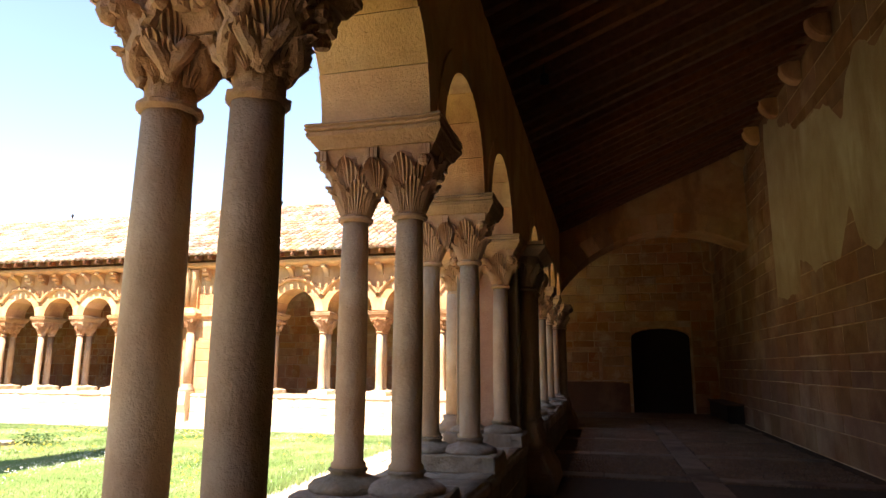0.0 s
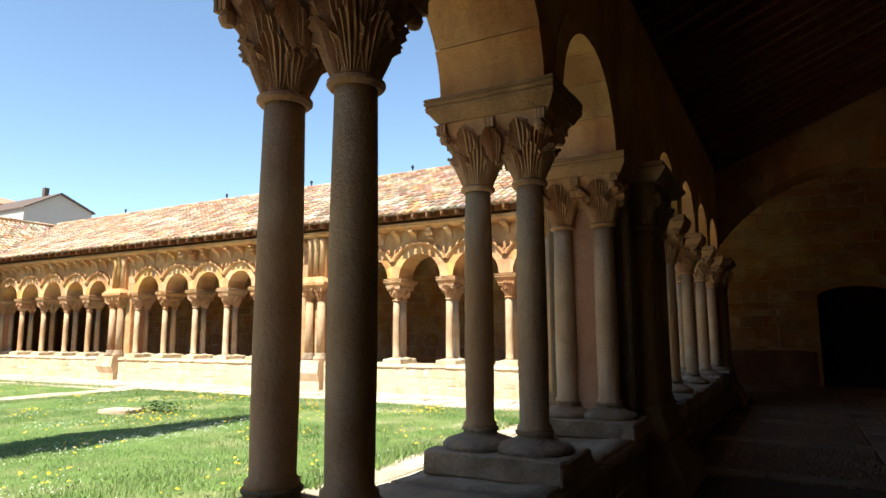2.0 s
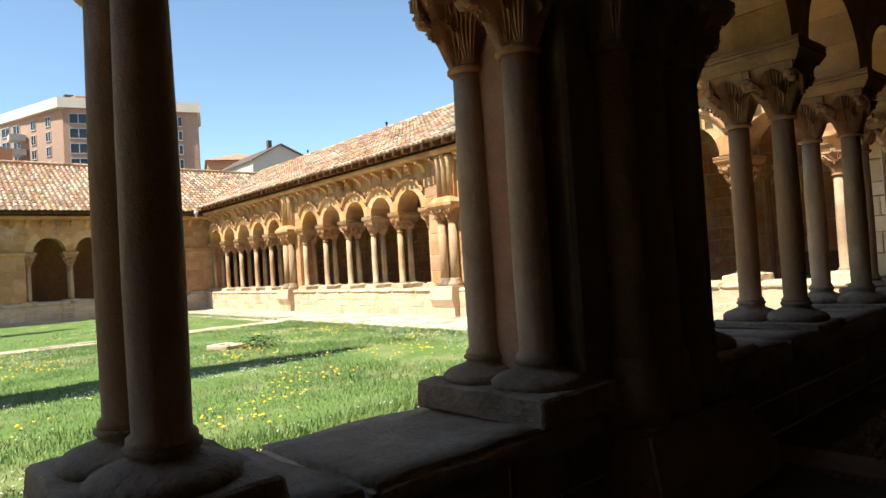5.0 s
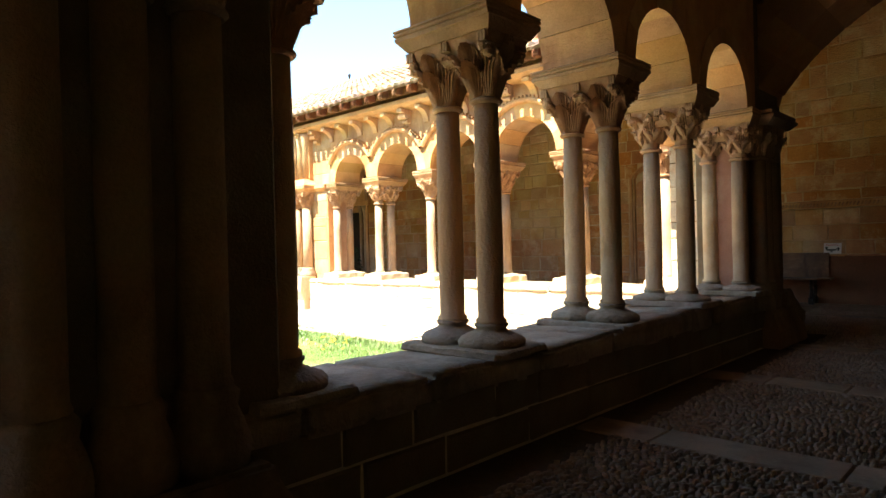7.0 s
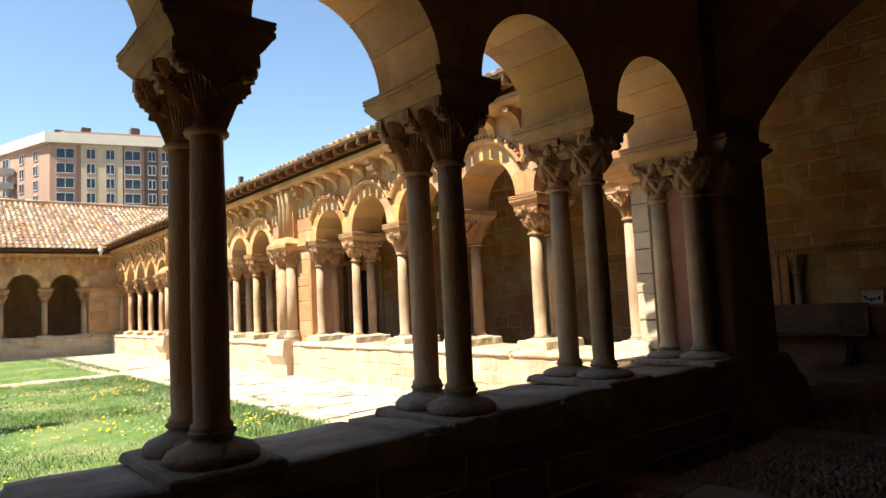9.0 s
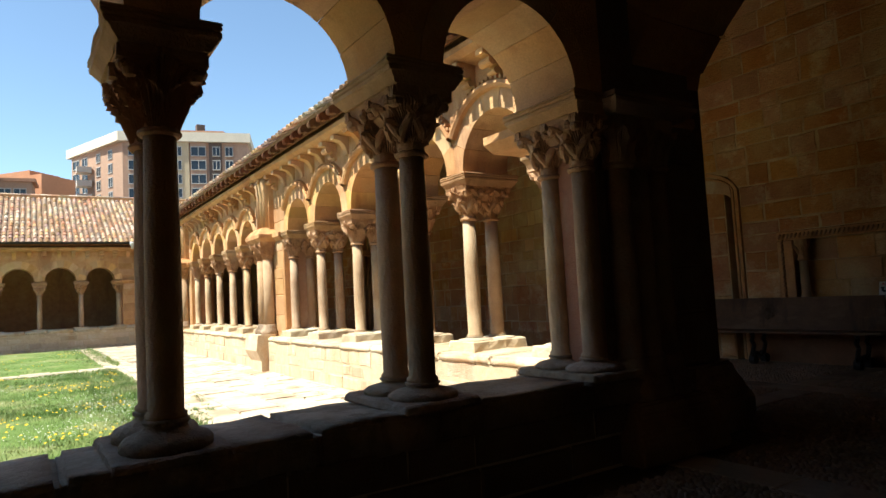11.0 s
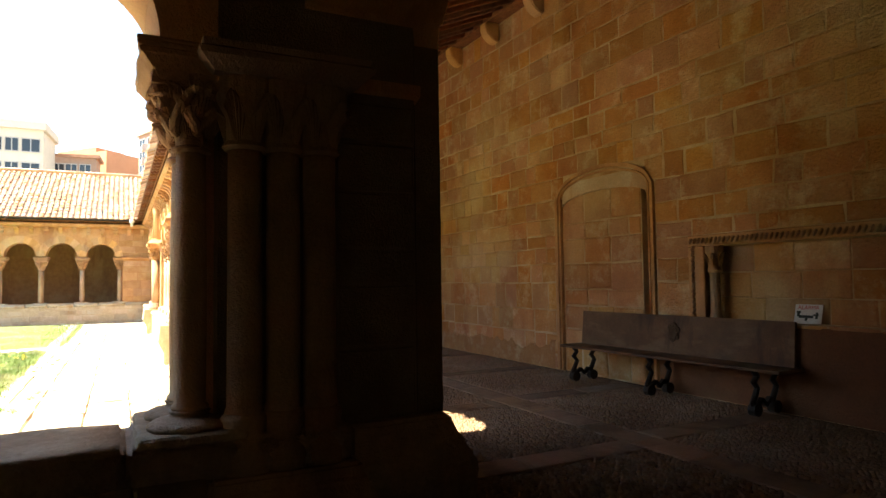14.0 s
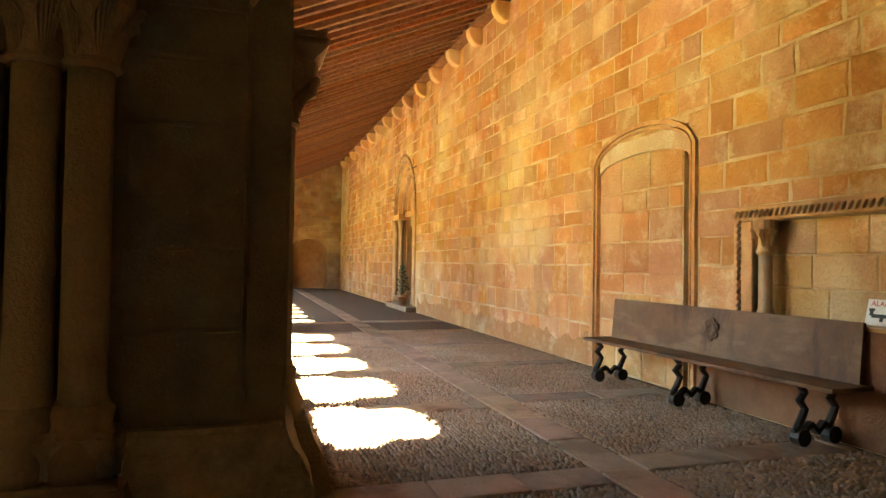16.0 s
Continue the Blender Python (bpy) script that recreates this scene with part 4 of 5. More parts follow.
# ---------------------------------------------------------------- piers of the east gallery
def respond(name, m, label, xs, big=1.0):
    """Slim shafts standing side by side against a pier, with bases, bell capitals and one impost."""
    t = thing(name, m, label, "column", "pier responds")
    for x in xs:
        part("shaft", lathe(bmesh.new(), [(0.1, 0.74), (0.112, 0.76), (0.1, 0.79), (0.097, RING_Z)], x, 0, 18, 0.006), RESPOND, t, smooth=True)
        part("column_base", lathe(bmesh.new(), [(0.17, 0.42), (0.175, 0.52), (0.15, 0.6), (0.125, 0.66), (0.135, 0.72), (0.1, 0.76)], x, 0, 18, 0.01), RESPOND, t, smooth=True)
    a, b = min(xs), max(xs)
    bm = bmesh.new()
    for x in xs:
        lathe(bm, [(0.11, RING_Z - 0.02), (0.13, RING_Z), (0.112, RING_Z + 0.03), (0.12, RING_Z + 0.14), (0.17 * big, RING_Z + 0.28), (0.18 * big, CAP_Z)], x, 0, 18)
        for k in range(6):
            leaf(bm, x, 0, k * math.pi / 3, RING_Z + 0.02, RING_Z + 0.31, 0.112, 0.175 * big, 0.06 * big, 0.04, 3)
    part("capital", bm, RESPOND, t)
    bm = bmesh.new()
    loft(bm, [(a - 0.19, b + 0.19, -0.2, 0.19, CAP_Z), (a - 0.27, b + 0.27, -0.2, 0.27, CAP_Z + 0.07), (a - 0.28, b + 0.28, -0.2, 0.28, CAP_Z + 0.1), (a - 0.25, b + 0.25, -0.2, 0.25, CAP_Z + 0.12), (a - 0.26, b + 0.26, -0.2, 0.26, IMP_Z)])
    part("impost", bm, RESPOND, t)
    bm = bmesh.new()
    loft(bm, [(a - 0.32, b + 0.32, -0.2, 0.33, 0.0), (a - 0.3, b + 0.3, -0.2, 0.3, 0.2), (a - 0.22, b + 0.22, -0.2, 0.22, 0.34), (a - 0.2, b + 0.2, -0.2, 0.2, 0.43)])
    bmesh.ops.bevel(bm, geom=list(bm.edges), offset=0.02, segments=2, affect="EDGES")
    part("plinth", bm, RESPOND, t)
    return t


respond("respond_columns", pose(0.40, 7.87, 0, 0, 0, -90), "three slim columns against the middle pier of the gallery", (-0.3, 0.0, 0.3))
respond("respond_columns", pose(0.30, 15.5, 0, 0, 0, -90), "three slim columns on the corner pier under the cross arch", (-0.22, 0.0, 0.22))
respond("respond_columns", pose(-0.62, 16.6, 0), "slim column on the gallery side of the corner pier", (0.0,), 1.3)

corner = thing("corner_pier", None, "stepped sandstone corner pier where two galleries meet", "pier", kind="structure")
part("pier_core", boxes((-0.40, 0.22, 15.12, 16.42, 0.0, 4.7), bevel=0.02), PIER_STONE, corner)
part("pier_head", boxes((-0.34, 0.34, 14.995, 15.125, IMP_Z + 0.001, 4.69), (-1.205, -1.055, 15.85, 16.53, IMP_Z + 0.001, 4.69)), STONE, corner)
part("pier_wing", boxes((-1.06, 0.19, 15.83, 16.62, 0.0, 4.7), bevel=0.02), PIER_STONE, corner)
bm = bmesh.new()
loft(bm, [(-1.08, 0.42, 15.1, 16.76, 0.0), (-1.06, 0.40, 15.12, 16.74, 0.34), (-1.0, 0.33, 15.15, 16.66, 0.52), (-1.0, 0.31, 15.15, 16.62, 0.6)])
bmesh.ops.bevel(bm, geom=list(bm.edges), offset=0.025, segments=2, affect="EDGES")
bmesh.ops.subdivide_edges(bm, edges=[e for e in bm.edges if e.calc_length() > 0.12], cuts=7, use_grid_fill=True)
for v in bm.verts:                      # eaten away by damp
    v.co += Vector((noise.noise(v.co * 5), noise.noise(v.co * 5 + Vector((3, 0, 0))), 0)) * 0.045 + Vector((noise.noise(v.co * 14), noise.noise(v.co * 14 + Vector((5, 0, 0))), 0)) * 0.016
part("pier_base", bm, SILL, corner)
bm = bmesh.new()
loft(bm, [(-1.06, 0.2, 15.1, 16.4, CAP_Z), (-1.08, 0.23, 15.0, 16.45, CAP_Z + 0.08), (-1.08, 0.23, 15.0, 16.45, IMP_Z)])
part("impost_band", bm, STONE, corner)
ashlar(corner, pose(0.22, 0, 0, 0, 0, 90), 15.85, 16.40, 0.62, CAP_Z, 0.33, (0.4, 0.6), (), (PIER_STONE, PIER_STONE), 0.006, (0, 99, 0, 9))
ashlar(corner, pose(-0.40, 0, 0, 0, 0, -90), -15.8, -15.14, 0.62, CAP_Z, 0.28, (0.25, 0.45), (), (PALE_PIECE, PALE), 0.012, (-99, 99, 0, 9))
ashlar(corner, pose(0, 15.83, 0), -1.06, -0.42, 0.66, CAP_Z, 0.28, (0.25, 0.45), (), (PALE_PIECE, PALE), 0.012, (-99, 99, 0, 9))

# cross arch over the gallery at the corner
cross = thing("wall_cross_arch", None, "stone wall with a wide arch spanning the gallery", "wall", kind="structure")
pts = [(0.19, 3.1)]
cx, cz, R = 2.9, 1.327, 3.3
for k in range(19):
    x = 0.24 + (WE - 0.24) * k / 18
    pts.append((x, cz + math.sqrt(R * R - (x - cx) ** 2)))
pts += [(WE, 6.9), (0.19, 4.75)]
part("wall_body", prism(bmesh.new(), pts, 15.66, 16.6), STONE, cross)
for k in range(14):
    a0 = math.radians(144 - k * 6.2)
    a1 = math.radians(144 - (k + 1) * 6.2 + 0.25)
    q = [(cx + r * math.cos(a), cz + r * math.sin(a)) for r, a in ((R - 0.02, a0), (R - 0.02, (a0 + a1) / 2), (R - 0.02, a1), (R + 0.38, a1), (R + 0.38, (a0 + a1) / 2), (R + 0.38, a0))]
    if q[2][0] < WE - 0.02 and q[0][0] > 0.2:
        part("voussoir", prism(bmesh.new(), q, 15.645, 16.615), STONE_PIECE, cross)

# ---------------------------------------------------------------- outer walls of the galleries
north = thing("wall_north", None, "golden ashlar wall with pale mortar joints and blocked doorways", "wall", kind="structure")
NICHE, PORTAL, PANEL, DOOR = (-4.28, -2.36, 0.0, 3.02), (-17.0, -14.25, 0.0, 4.55), (-1.42, 1.1, 0.0, 1.86), (2.1, 3.9, 0.0, 2.62)
T = 0.008
xs = [-29.6, PORTAL[0], PORTAL[1], NICHE[0], NICHE[1], PANEL[0], PANEL[1], DOOR[0], DOOR[1], 5.4]
tops = {1: PORTAL[3], 3: NICHE[3], 5: PANEL[3], 7: DOOR[3]}
bm = bmesh.new()
for k in range(9):
    box(bm, xs[k], xs[k + 1], WN + T, WN + 0.9, tops.get(k, -0.1), 7.3)
box(bm, PANEL[0] - 0.0, PANEL[1] + 0.0, WN + T, WN + 0.6, -0.1, 0.955)
part("wall_body", bm, WALL_MORTAR, north)
holes = [(-4.44, -2.22, 0, 2.8), (-4.2, -2.4, 2.8, 3.14), PORTAL[:2] + (0, 2.8), (-16.85, -14.4, 2.8, 3.6), (-16.6, -14.65, 3.6, 4.2), (-16.2, -15.05, 4.2, 4.6), (-1.66, 1.2, 0.96, 2.0), DOOR]
ashlar(north, pose(0, WN + T, 0), -29.5, 4.6, 0.0, 6.6, 0.31, (0.26, 0.72), holes, (ASHLAR, ASHLAR_ISLE), T, (-9.5, 0.5, 0.0, 4.2), 0.003, 300, (0.96, 2.0, 2.8, 3.14), rag=2.6, joint=0.008)

# blocked doorway with a flat arch
niche = thing("blocked_doorway", None, "moulded doorway with a low arch, walled up with ashlar", "doorway", kind="structure")
part("recess_back", boxes((-4.3, -2.34, WN + 0.26, WN + 0.4, -0.05, 3.1)), WALL_MORTAR, niche)
part("infill", boxes((-4.28, -2.52, WN + 0.055, WN + 0.26, -0.05, 2.9)), WALL_MORTAR, niche)
ashlar(niche, pose(0, WN + 0.055, 0), -4.27, -2.525, 0.0, 2.85, 0.34, (0.38, 0.62), (), (ASHLAR, ASHLAR_ISLE), 0.012, (-9, 9, 0, 9), rag=2.4)



def arch_band(bm, x0, x1, zs, rise, prof, n=14):
    """A moulding up one jamb, over a low arch and down the other; prof: (outwards, depth) points from the opening's edge."""
    line = [(x0, 0.0, -1, 0), (x0, zs, -1, 0.0)]
    half, c = (x1 - x0) / 2, (x0 + x1) / 2
    for k in range(1, n):
        a = math.pi * (1 - k / n)
        line.append((c + half * math.cos(a), zs + rise * math.sin(a), math.cos(a) * 0.8, math.sin(a)))
    line += [(x1, zs, 1, 0.0), (x1, 0.0, 1, 0)]
    rows = [[bm.verts.new((x + nx * o, WN + d, z + nz * o)) for o, d in prof] for x, z, nx, nz in line]
    for p, q in zip(rows, rows[1:]):
        for j in range(len(prof) - 1):
            bm.faces.new((p[j], p[j + 1], q[j + 1], q[j]))


bm = bmesh.new()
arch_band(bm, -4.24, -2.38, 2.78, 0.26, [(-0.02, 0.21), (-0.02, 0.05), (0.03, 0.04), (0.035, -0.015), (0.06, -0.02), (0.065, 0.02), (0.09, 0.02), (0.095, -0.03), (0.15, -0.035), (0.155, 0.03)])
part("door_moulding", bm, STONE, niche, "double-rolled stone moulding round the doorway")
bm = bmesh.new()
ang_ = [math.pi * (1 - k / 14) for k in range(15)]
pl = [(-3.31 + 0.93 * math.cos(a), 2.65 + 0.17 * math.sin(a)) for a in ang_] + [(-3.31 + 0.93 * math.cos(a), 2.80 + 0.258 * math.sin(a)) for a in ang_[::-1]]
prism(bm, pl, WN + 0.012, WN + 0.21)
part("lintel", bm, PALE_PIECE, niche, "pale arched lintel stone")

# carved frame with a recessed field
panel = thing("carved_wall_frame", None, "carved stone frame with twisted-leaf border round a walled recess", "wall frame", kind="structure")
part("recess_back", boxes((-1.5, 1.15, WN + 0.19, WN + 0.5, -0.05, 1.95)), WALL_MORTAR, panel)
ashlar(panel, pose(0, WN + 0.19, 0), -1.42, 1.1, 0.96, 1.86, 0.36, (0.4, 0.75), (), (ASHLAR, ASHLAR_ISLE), 0.012, (-9, 9, 0, 9))
part("side_border", boxes((-1.66, -1.42, WN - 0.03, WN + 0.19, 0.958, 1.86), bevel=0.01), STONE, panel)
part("top_border", boxes((-1.66, 1.12, WN - 0.035, WN + 0.19, 1.862, 2.0), bevel=0.01), STONE, panel)
part("end_border", boxes((1.1, 1.2, WN - 0.03, WN + 0.19, 0.958, 1.858), bevel=0.01), STONE, panel)
bud = bmesh.new()
ball(bud, 0, 0, 0, 0.034, 6)
for v in bud.verts:
    v.co.x, v.co.z = v.co.x * 0.55 + v.co.z * 0.5, v.co.z * 1.15
bud = mesh_of("leaf_twist", bud, CARVED)
for k in range(44):
    part("leaf_twist", bud, None, panel).location = (-1.6 + k * 0.062, WN - 0.045, 1.925)
for k in range(14):
    part("leaf_twist", bud, None, panel).location = (-1.575, WN - 0.04, 0.99 + k * 0.065)
col = thing("colonnette", pose(-1.30, WN + 0.02, 0), "slim dark half column inside the carved frame", "column")
part("shaft", lathe(bmesh.new(), [(0.08, 0.957), (0.08, 0.99), (0.062, 1.03), (0.06, 1.55)], 0, 0, 14), SHAFT, col, smooth=True)
bm = lathe(bmesh.new(), [(0.07, 1.53), (0.085, 1.56), (0.068, 1.6), (0.075, 1.7), (0.11, 1.78), (0.11, 1.858)], 0, 0, 14)
for k in range(6):
    leaf(bm, 0, 0, k * math.pi / 3, 1.6, 1.78, 0.066, 0.105, 0.03, 0.03, 2)
part("capital", bm, CARVED, col)

# portal with stepped arch and columns
portal = thing("portal", None, "round-arched carved portal with stepped jambs and slim columns", "doorway", kind="structure")
for k in range(4):
    bm = bmesh.new()
    r0, r1 = 1.42 - 0.13 * k, 1.42 - 0.13 * (k + 1)
    y = WN - 0.04 + 0.12 * k
    cxp, zs = -15.62, 2.95
    pl = [(cxp + r0 * math.cos(math.pi * i / 20), zs + r0 * 1.22 * math.sin(math.pi * i / 20)) for i in range(21)] + [(cxp - r1 * math.cos(math.pi * i / 20), zs + r1 * 1.22 * math.sin(math.pi * i / 20)) for i in range(21)]
    prism(bm, pl, y, y + 0.2)
    part("archivolt", bm, STONE if k % 2 else CARVED, portal)
    part("jamb", boxes((cxp - r0, cxp - r1, y, y + 0.3, 0, 2.8), (cxp + r1, cxp + r0, y, y + 0.3, 0, 2.8)), STONE, portal)
for k in range(22):
    a = math.pi * k / 21
    part("arch_stud", bud, None, portal).location = (-15.62 + 1.46 * math.cos(a), WN - 0.05, 2.95 + 1.46 * 1.22 * math.sin(a))
part("impost_band", boxes((-17.15, -16.05, WN - 0.09, WN + 0.5, 2.78, 2.95), (-15.2, -14.1, WN - 0.09, WN + 0.5, 2.78, 2.95), bevel=0.015), STONE, portal)
for x in (-16.85, -16.5, -14.75, -14.4):
    part("jamb_column", lathe(bmesh.new(), [(0.12, 0.2), (0.1, 0.35), (0.075, 0.42), (0.07, 2.4), (0.09, 2.44), (0.07, 2.48), (0.14, 2.78)], x, WN + 0.02 + 0.1 * (abs(x + 15.62) < 1), 14), SHAFT, portal, smooth=True)
part("tympanum", boxes((-16.5, -14.7, WN + 0.42, WN + 0.6, 2.6, 4.5)), STONE, portal)
part("door_leaf", boxes((-16.5, -14.7, WN + 0.5, WN + 0.58, 0.0, 2.62)), DOORWOOD, portal, "dark wooden door leaf")
part("threshold", boxes((-16.7, -14.0, WN - 0.32, WN + 0.5, 0.0, 0.16), bevel=0.02), SLAB, portal)
pot = thing("potted_cypress", pose(-14.55, WN - 0.28, 0.16), "small dark green shrub in a terracotta pot", "plant")
part("pot", lathe(bmesh.new(), [(0.1, 0.0), (0.15, 0.25), (0.17, 0.25), (0.17, 0.3), (0.13, 0.3)], 0, 0, 16), POT, pot, smooth=True)
bm = bmesh.new()
for k in range(420):
    h = random.random()
    a, r = random.uniform(0, 6.28), 0.24 * math.sqrt(random.random()) * (1 - h * 0.75)
    p = Vector((r * math.cos(a), r * math.sin(a), 0.3 + 0.85 * h))
    e = Vector((random.uniform(-1, 1), random.uniform(-1, 1), random.uniform(0, 1))) * 0.05
    f = Vector((random.uniform(-1, 1), random.uniform(-1, 1), random.uniform(-1, 1))) * 0.025
    bm.faces.new([bm.verts.new(q) for q in (p, p + f, p + e + f * 0.5, p + e - f)])
part("foliage", bm, LEAF, pot)

# small framed relief beyond the portal, dark door at the corner
tablet = thing("wall_tablet", None, "small carved stone tablet set in the wall", "tablet")
part("frame", boxes((-22.9, -22.1, WN - 0.04, WN + 0.02, 0.95, 1.03), (-22.9, -22.1, WN - 0.04, WN + 0.02, 1.85, 1.93), (-22.9, -22.8, WN - 0.04, WN + 0.02, 1.03, 1.85), (-22.2, -22.1, WN - 0.04, WN + 0.02, 1.03, 1.85)), STONE, tablet)
part("panel", boxes((-22.8, -22.2, WN - 0.02, WN + 0.02, 1.03, 1.85)), STONE, tablet)
door = thing("door_1", None, "dark wooden door leaf under a low stone arch", "door", kind="structure")
part("door_leaf", boxes((2.05, 3.95, WN + 0.55, WN + 0.65, -0.05, 2.75)), DOORWOOD, door)
bm = bmesh.new()
pl = [(2.1, 2.3)] + [(3.0 + 0.9 * math.cos(math.pi * (1 - k / 10)), 2.3 + 0.3 * math.sin(math.pi * (1 - k / 10))) for k in range(1, 10)] + [(3.9, 2.3), (3.9, 2.64), (2.1, 2.64)]
prism(bm, pl, WN + 0.02, WN + 0.5)
part("door_arch", bm, STONE_PIECE, door)

east = thing("wall_east", None, "old gallery wall of ashlar with worn ochre plaster", "wall", kind="structure")
part("wall_body", boxes((WE + T, WE + 0.9, -12, WN + 0.9, -0.1, 7.3)), WALL_MORTAR, east)
ashlar(east, pose(WE + T, 0, 0, 0, 0, -90), -21.0, 8.0, 0.0, 6.4, 0.33, (0.4, 0.9), (), (EAST_STONE, EAST_ISLE), T, (-20, -9, 0, 3), 0.005, 120)
# the plaster left on its upper half: thin, with broken edges
LOW = ((13.7, 2.7), (12.1, 2.62), (11.9, 3.2), (11.15, 2.92), (10.0, 2.96), (9.5, 3.6), (9.3, 3.0), (8.4, 2.8), (6.0, 2.5), (3.0, 2.9), (0.0, 2.4), (-5.0, 2.8), (-11.0, 2.6))
HIGH = ((13.45, 6.3), (12.6, 6.0), (11.5, 5.4), (10.5, 5.35), (9.8, 5.15), (9.4, 4.72), (9.15, 5.2), (8.8, 5.5), (7.5, 5.2), (6.0, 5.7), (3.0, 5.4), (0.0, 5.6), (-5.0, 5.3), (-11.0, 5.6))


def along(table, y):
    for (a, p), (b, q) in zip(table, table[1:]):
        if b <= y <= a:
            return p + (q - p) * (a - y) / (a - b)
    return table[0][1] if y > table[0][0] else table[-1][1]


V, F, y, k = [], [], 13.6, 0
while y > -11.0:
    lo_ = along(LOW, y) + 0.16 * noise.noise((y * 2.2, 1.0, 0)) + 0.07 * noise.noise((y * 7, 4.0, 0))
    hi_ = along(HIGH, y) + 0.2 * noise.noise((y * 1.9, 7.0, 0)) + 0.08 * noise.noise((y * 6, 9.0, 0))
    for q in range(13):
        f = q / 12
        z = lo_ + (hi_ - lo_) * f
        e = 0.09 * noise.noise((z * 4, 2.0, 5.0)) * (1 if k == 0 else 0)
        V.append((WE - 0.004 - (0.014 + 0.01 * noise.noise((y * 0.9, z * 0.9, 3.0)) if 0 < q < 12 and k else 0.0), y + e, z))
    if k:
        j = 13 * k
        F += [(j + i - 13, j + i - 12, j + i + 1, j + i) for i in range(12)]
    y -= 0.08
    k += 1
soup("plaster_layer", V, F, PLASTER, east)["label"] = "ochre plaster with broken edges"
dado = thing("wall_dado", None, "smooth red-brown render along the foot of the ashlar wall", "wall", kind="structure")
for x0, x1, top in ((-13.9, -4.46, 0.36), (-2.2, 2.06, 0.93)):
    V, F, x, k = [], [], x0, 0
    while x < x1:
        hi_ = top + (0.22 if top < 0.9 else 0.008) * noise.noise((x * 2.1, 3.0, 0)) + (0.09 if top < 0.9 else 0.006) * noise.noise((x * 8.0, 5.0, 0))
        for q in range(9):
            z = hi_ * q / 8
            d = 0.014 + 0.012 * noise.noise((x * 0.9, z * 1.5, 6.0)) + 0.003 * noise.noise((x * 9, z * 9, 2.0))
            V.append((x, WN + 0.004 - (d + 0.004 if q < 8 else 0.0), z))
        if k:
            j = 9 * k
            F += [(j + i - 9, j + i, j + i + 1, j + i - 8) for i in range(8)]
        x += 0.06
        k += 1
    soup("render_coat", V, F, DADO if top > 0.9 else DADO_PALE, dado)
chest = thing("wooden_chest", None, "long dark wooden chest bench against the gallery wall", "bench")
part("front_board", boxes((WE - 0.42, WE - 0.39, 17.6, 20.4, 0.04, 0.44)), BENCH_DARK, chest)
part("seat", boxes((WE - 0.46, WE - 0.03, 17.5, 20.5, 0.442, 0.48), bevel=0.005), BENCH, chest)
part("end_board", boxes((WE - 0.39, WE - 0.03, 17.6, 17.64, 0.0, 0.44)), BENCH_DARK, chest)
part("end_board", boxes((WE - 0.39, WE - 0.03, 20.36, 20.4, 0.0, 0.44)), BENCH_DARK, chest)
west = thing("wall_end", None, "rough stone wall at the end of the gallery with a low arch", "wall", kind="structure")
bm = bmesh.new()
prism(bm, [(16.6, 0), (18.6, 0)] + [(19.5 - 0.9 * math.cos(math.pi * k / 12), 1.7 + 0.9 * math.sin(math.pi * k / 12)) for k in range(13)] + [(20.4, 0), (21.1, 0), (21.1, 6.7), (16.6, 4.8)], -29.9, -29.5, "x")
part("wall_body", bm, EAST_STONE, west)
ashlar(west, pose(-29.5, 0, 0, 0, 0, 90), 16.6, 21.1, 0, 6.6, 0.3, (0.3, 0.6), [(18.55, 20.45, 0, 2.4), (18.9, 20.1, 2.4, 2.65)] + [(16.6, 16.6 + 0.74 * k, 4.5 + 0.3 * k, 4.8 + 0.3 * k) for k in range(1, 7)], (EAST_STONE, EAST_ISLE), 0.03, rag=2.6, joint=0.01)
# Closed box added behind the arch to keep its opening dark.
part("passage_end", boxes((-30.8, -30.7, 18.3, 20.7, -0.1, 3.2), (-30.7, -29.9, 18.3, 18.5, -0.1, 3.2), (-30.7, -29.9, 20.5, 20.7, -0.1, 3.2), (-30.7, -29.9, 18.5, 20.5, 2.8, 3.2)), STONE, west)
# The second wall is unseen, added to stop light leaking into the west gallery.
for nm, x0, x1, y0, y1 in (("wall_west_outer", -32.6, -32.2, -12, 22), ("wall_west_gallery_end", -32.6, -27.9, -11.7, -11.3), ("wall_south_outer", -33.5, 5.4, -16.8, -16.4)):
    w = tagged(part(nm, boxes((x0, x1, y0, y1, -0.1, 7.1)), STONE), "plain outer stone wall closing the gallery against light", "wall", kind="structure")
bm = bmesh.new()
box(bm, 0.34, 5.4, -11.7, -11.3, -0.1, 7.1)
tagged(part("wall_gallery_end", bm, STONE), "plain stone wall at the gallery's far end", "wall", kind="structure")

# corbels that carry the wall plate
cb = bmesh.new()
prism(cb, [(0.0, 6.02), (-0.12, 6.03), (-0.24, 6.12), (-0.30, 6.24), (-0.30, 6.38), (0.0, 6.38)], -0.12, 0.12, "x")
bmesh.ops.bevel(cb, geom=list(cb.edges), offset=0.02, segments=2, affect="EDGES")
cb = mesh_of("corbel", cb, STONE_PIECE)
for k in range(23):
    c = tagged(part("corbel", cb), "rounded stone corbel under the ceiling wall plate", "corbel", "wall corbels")
    c.location = (4.0 - 1.45 * k, WN, 0)
for k in range(16):
    c = tagged(part("corbel", cb), "rounded stone corbel under the ceiling wall plate", "corbel", "wall corbels")
    c.matrix_basis = pose(WE, 20.0 - 1.5 * k, 0, 0, 0, -90)
c = tagged(part("corbel", cb), "single pale stone corbel in the gallery corner", "corbel", "wall corbels")
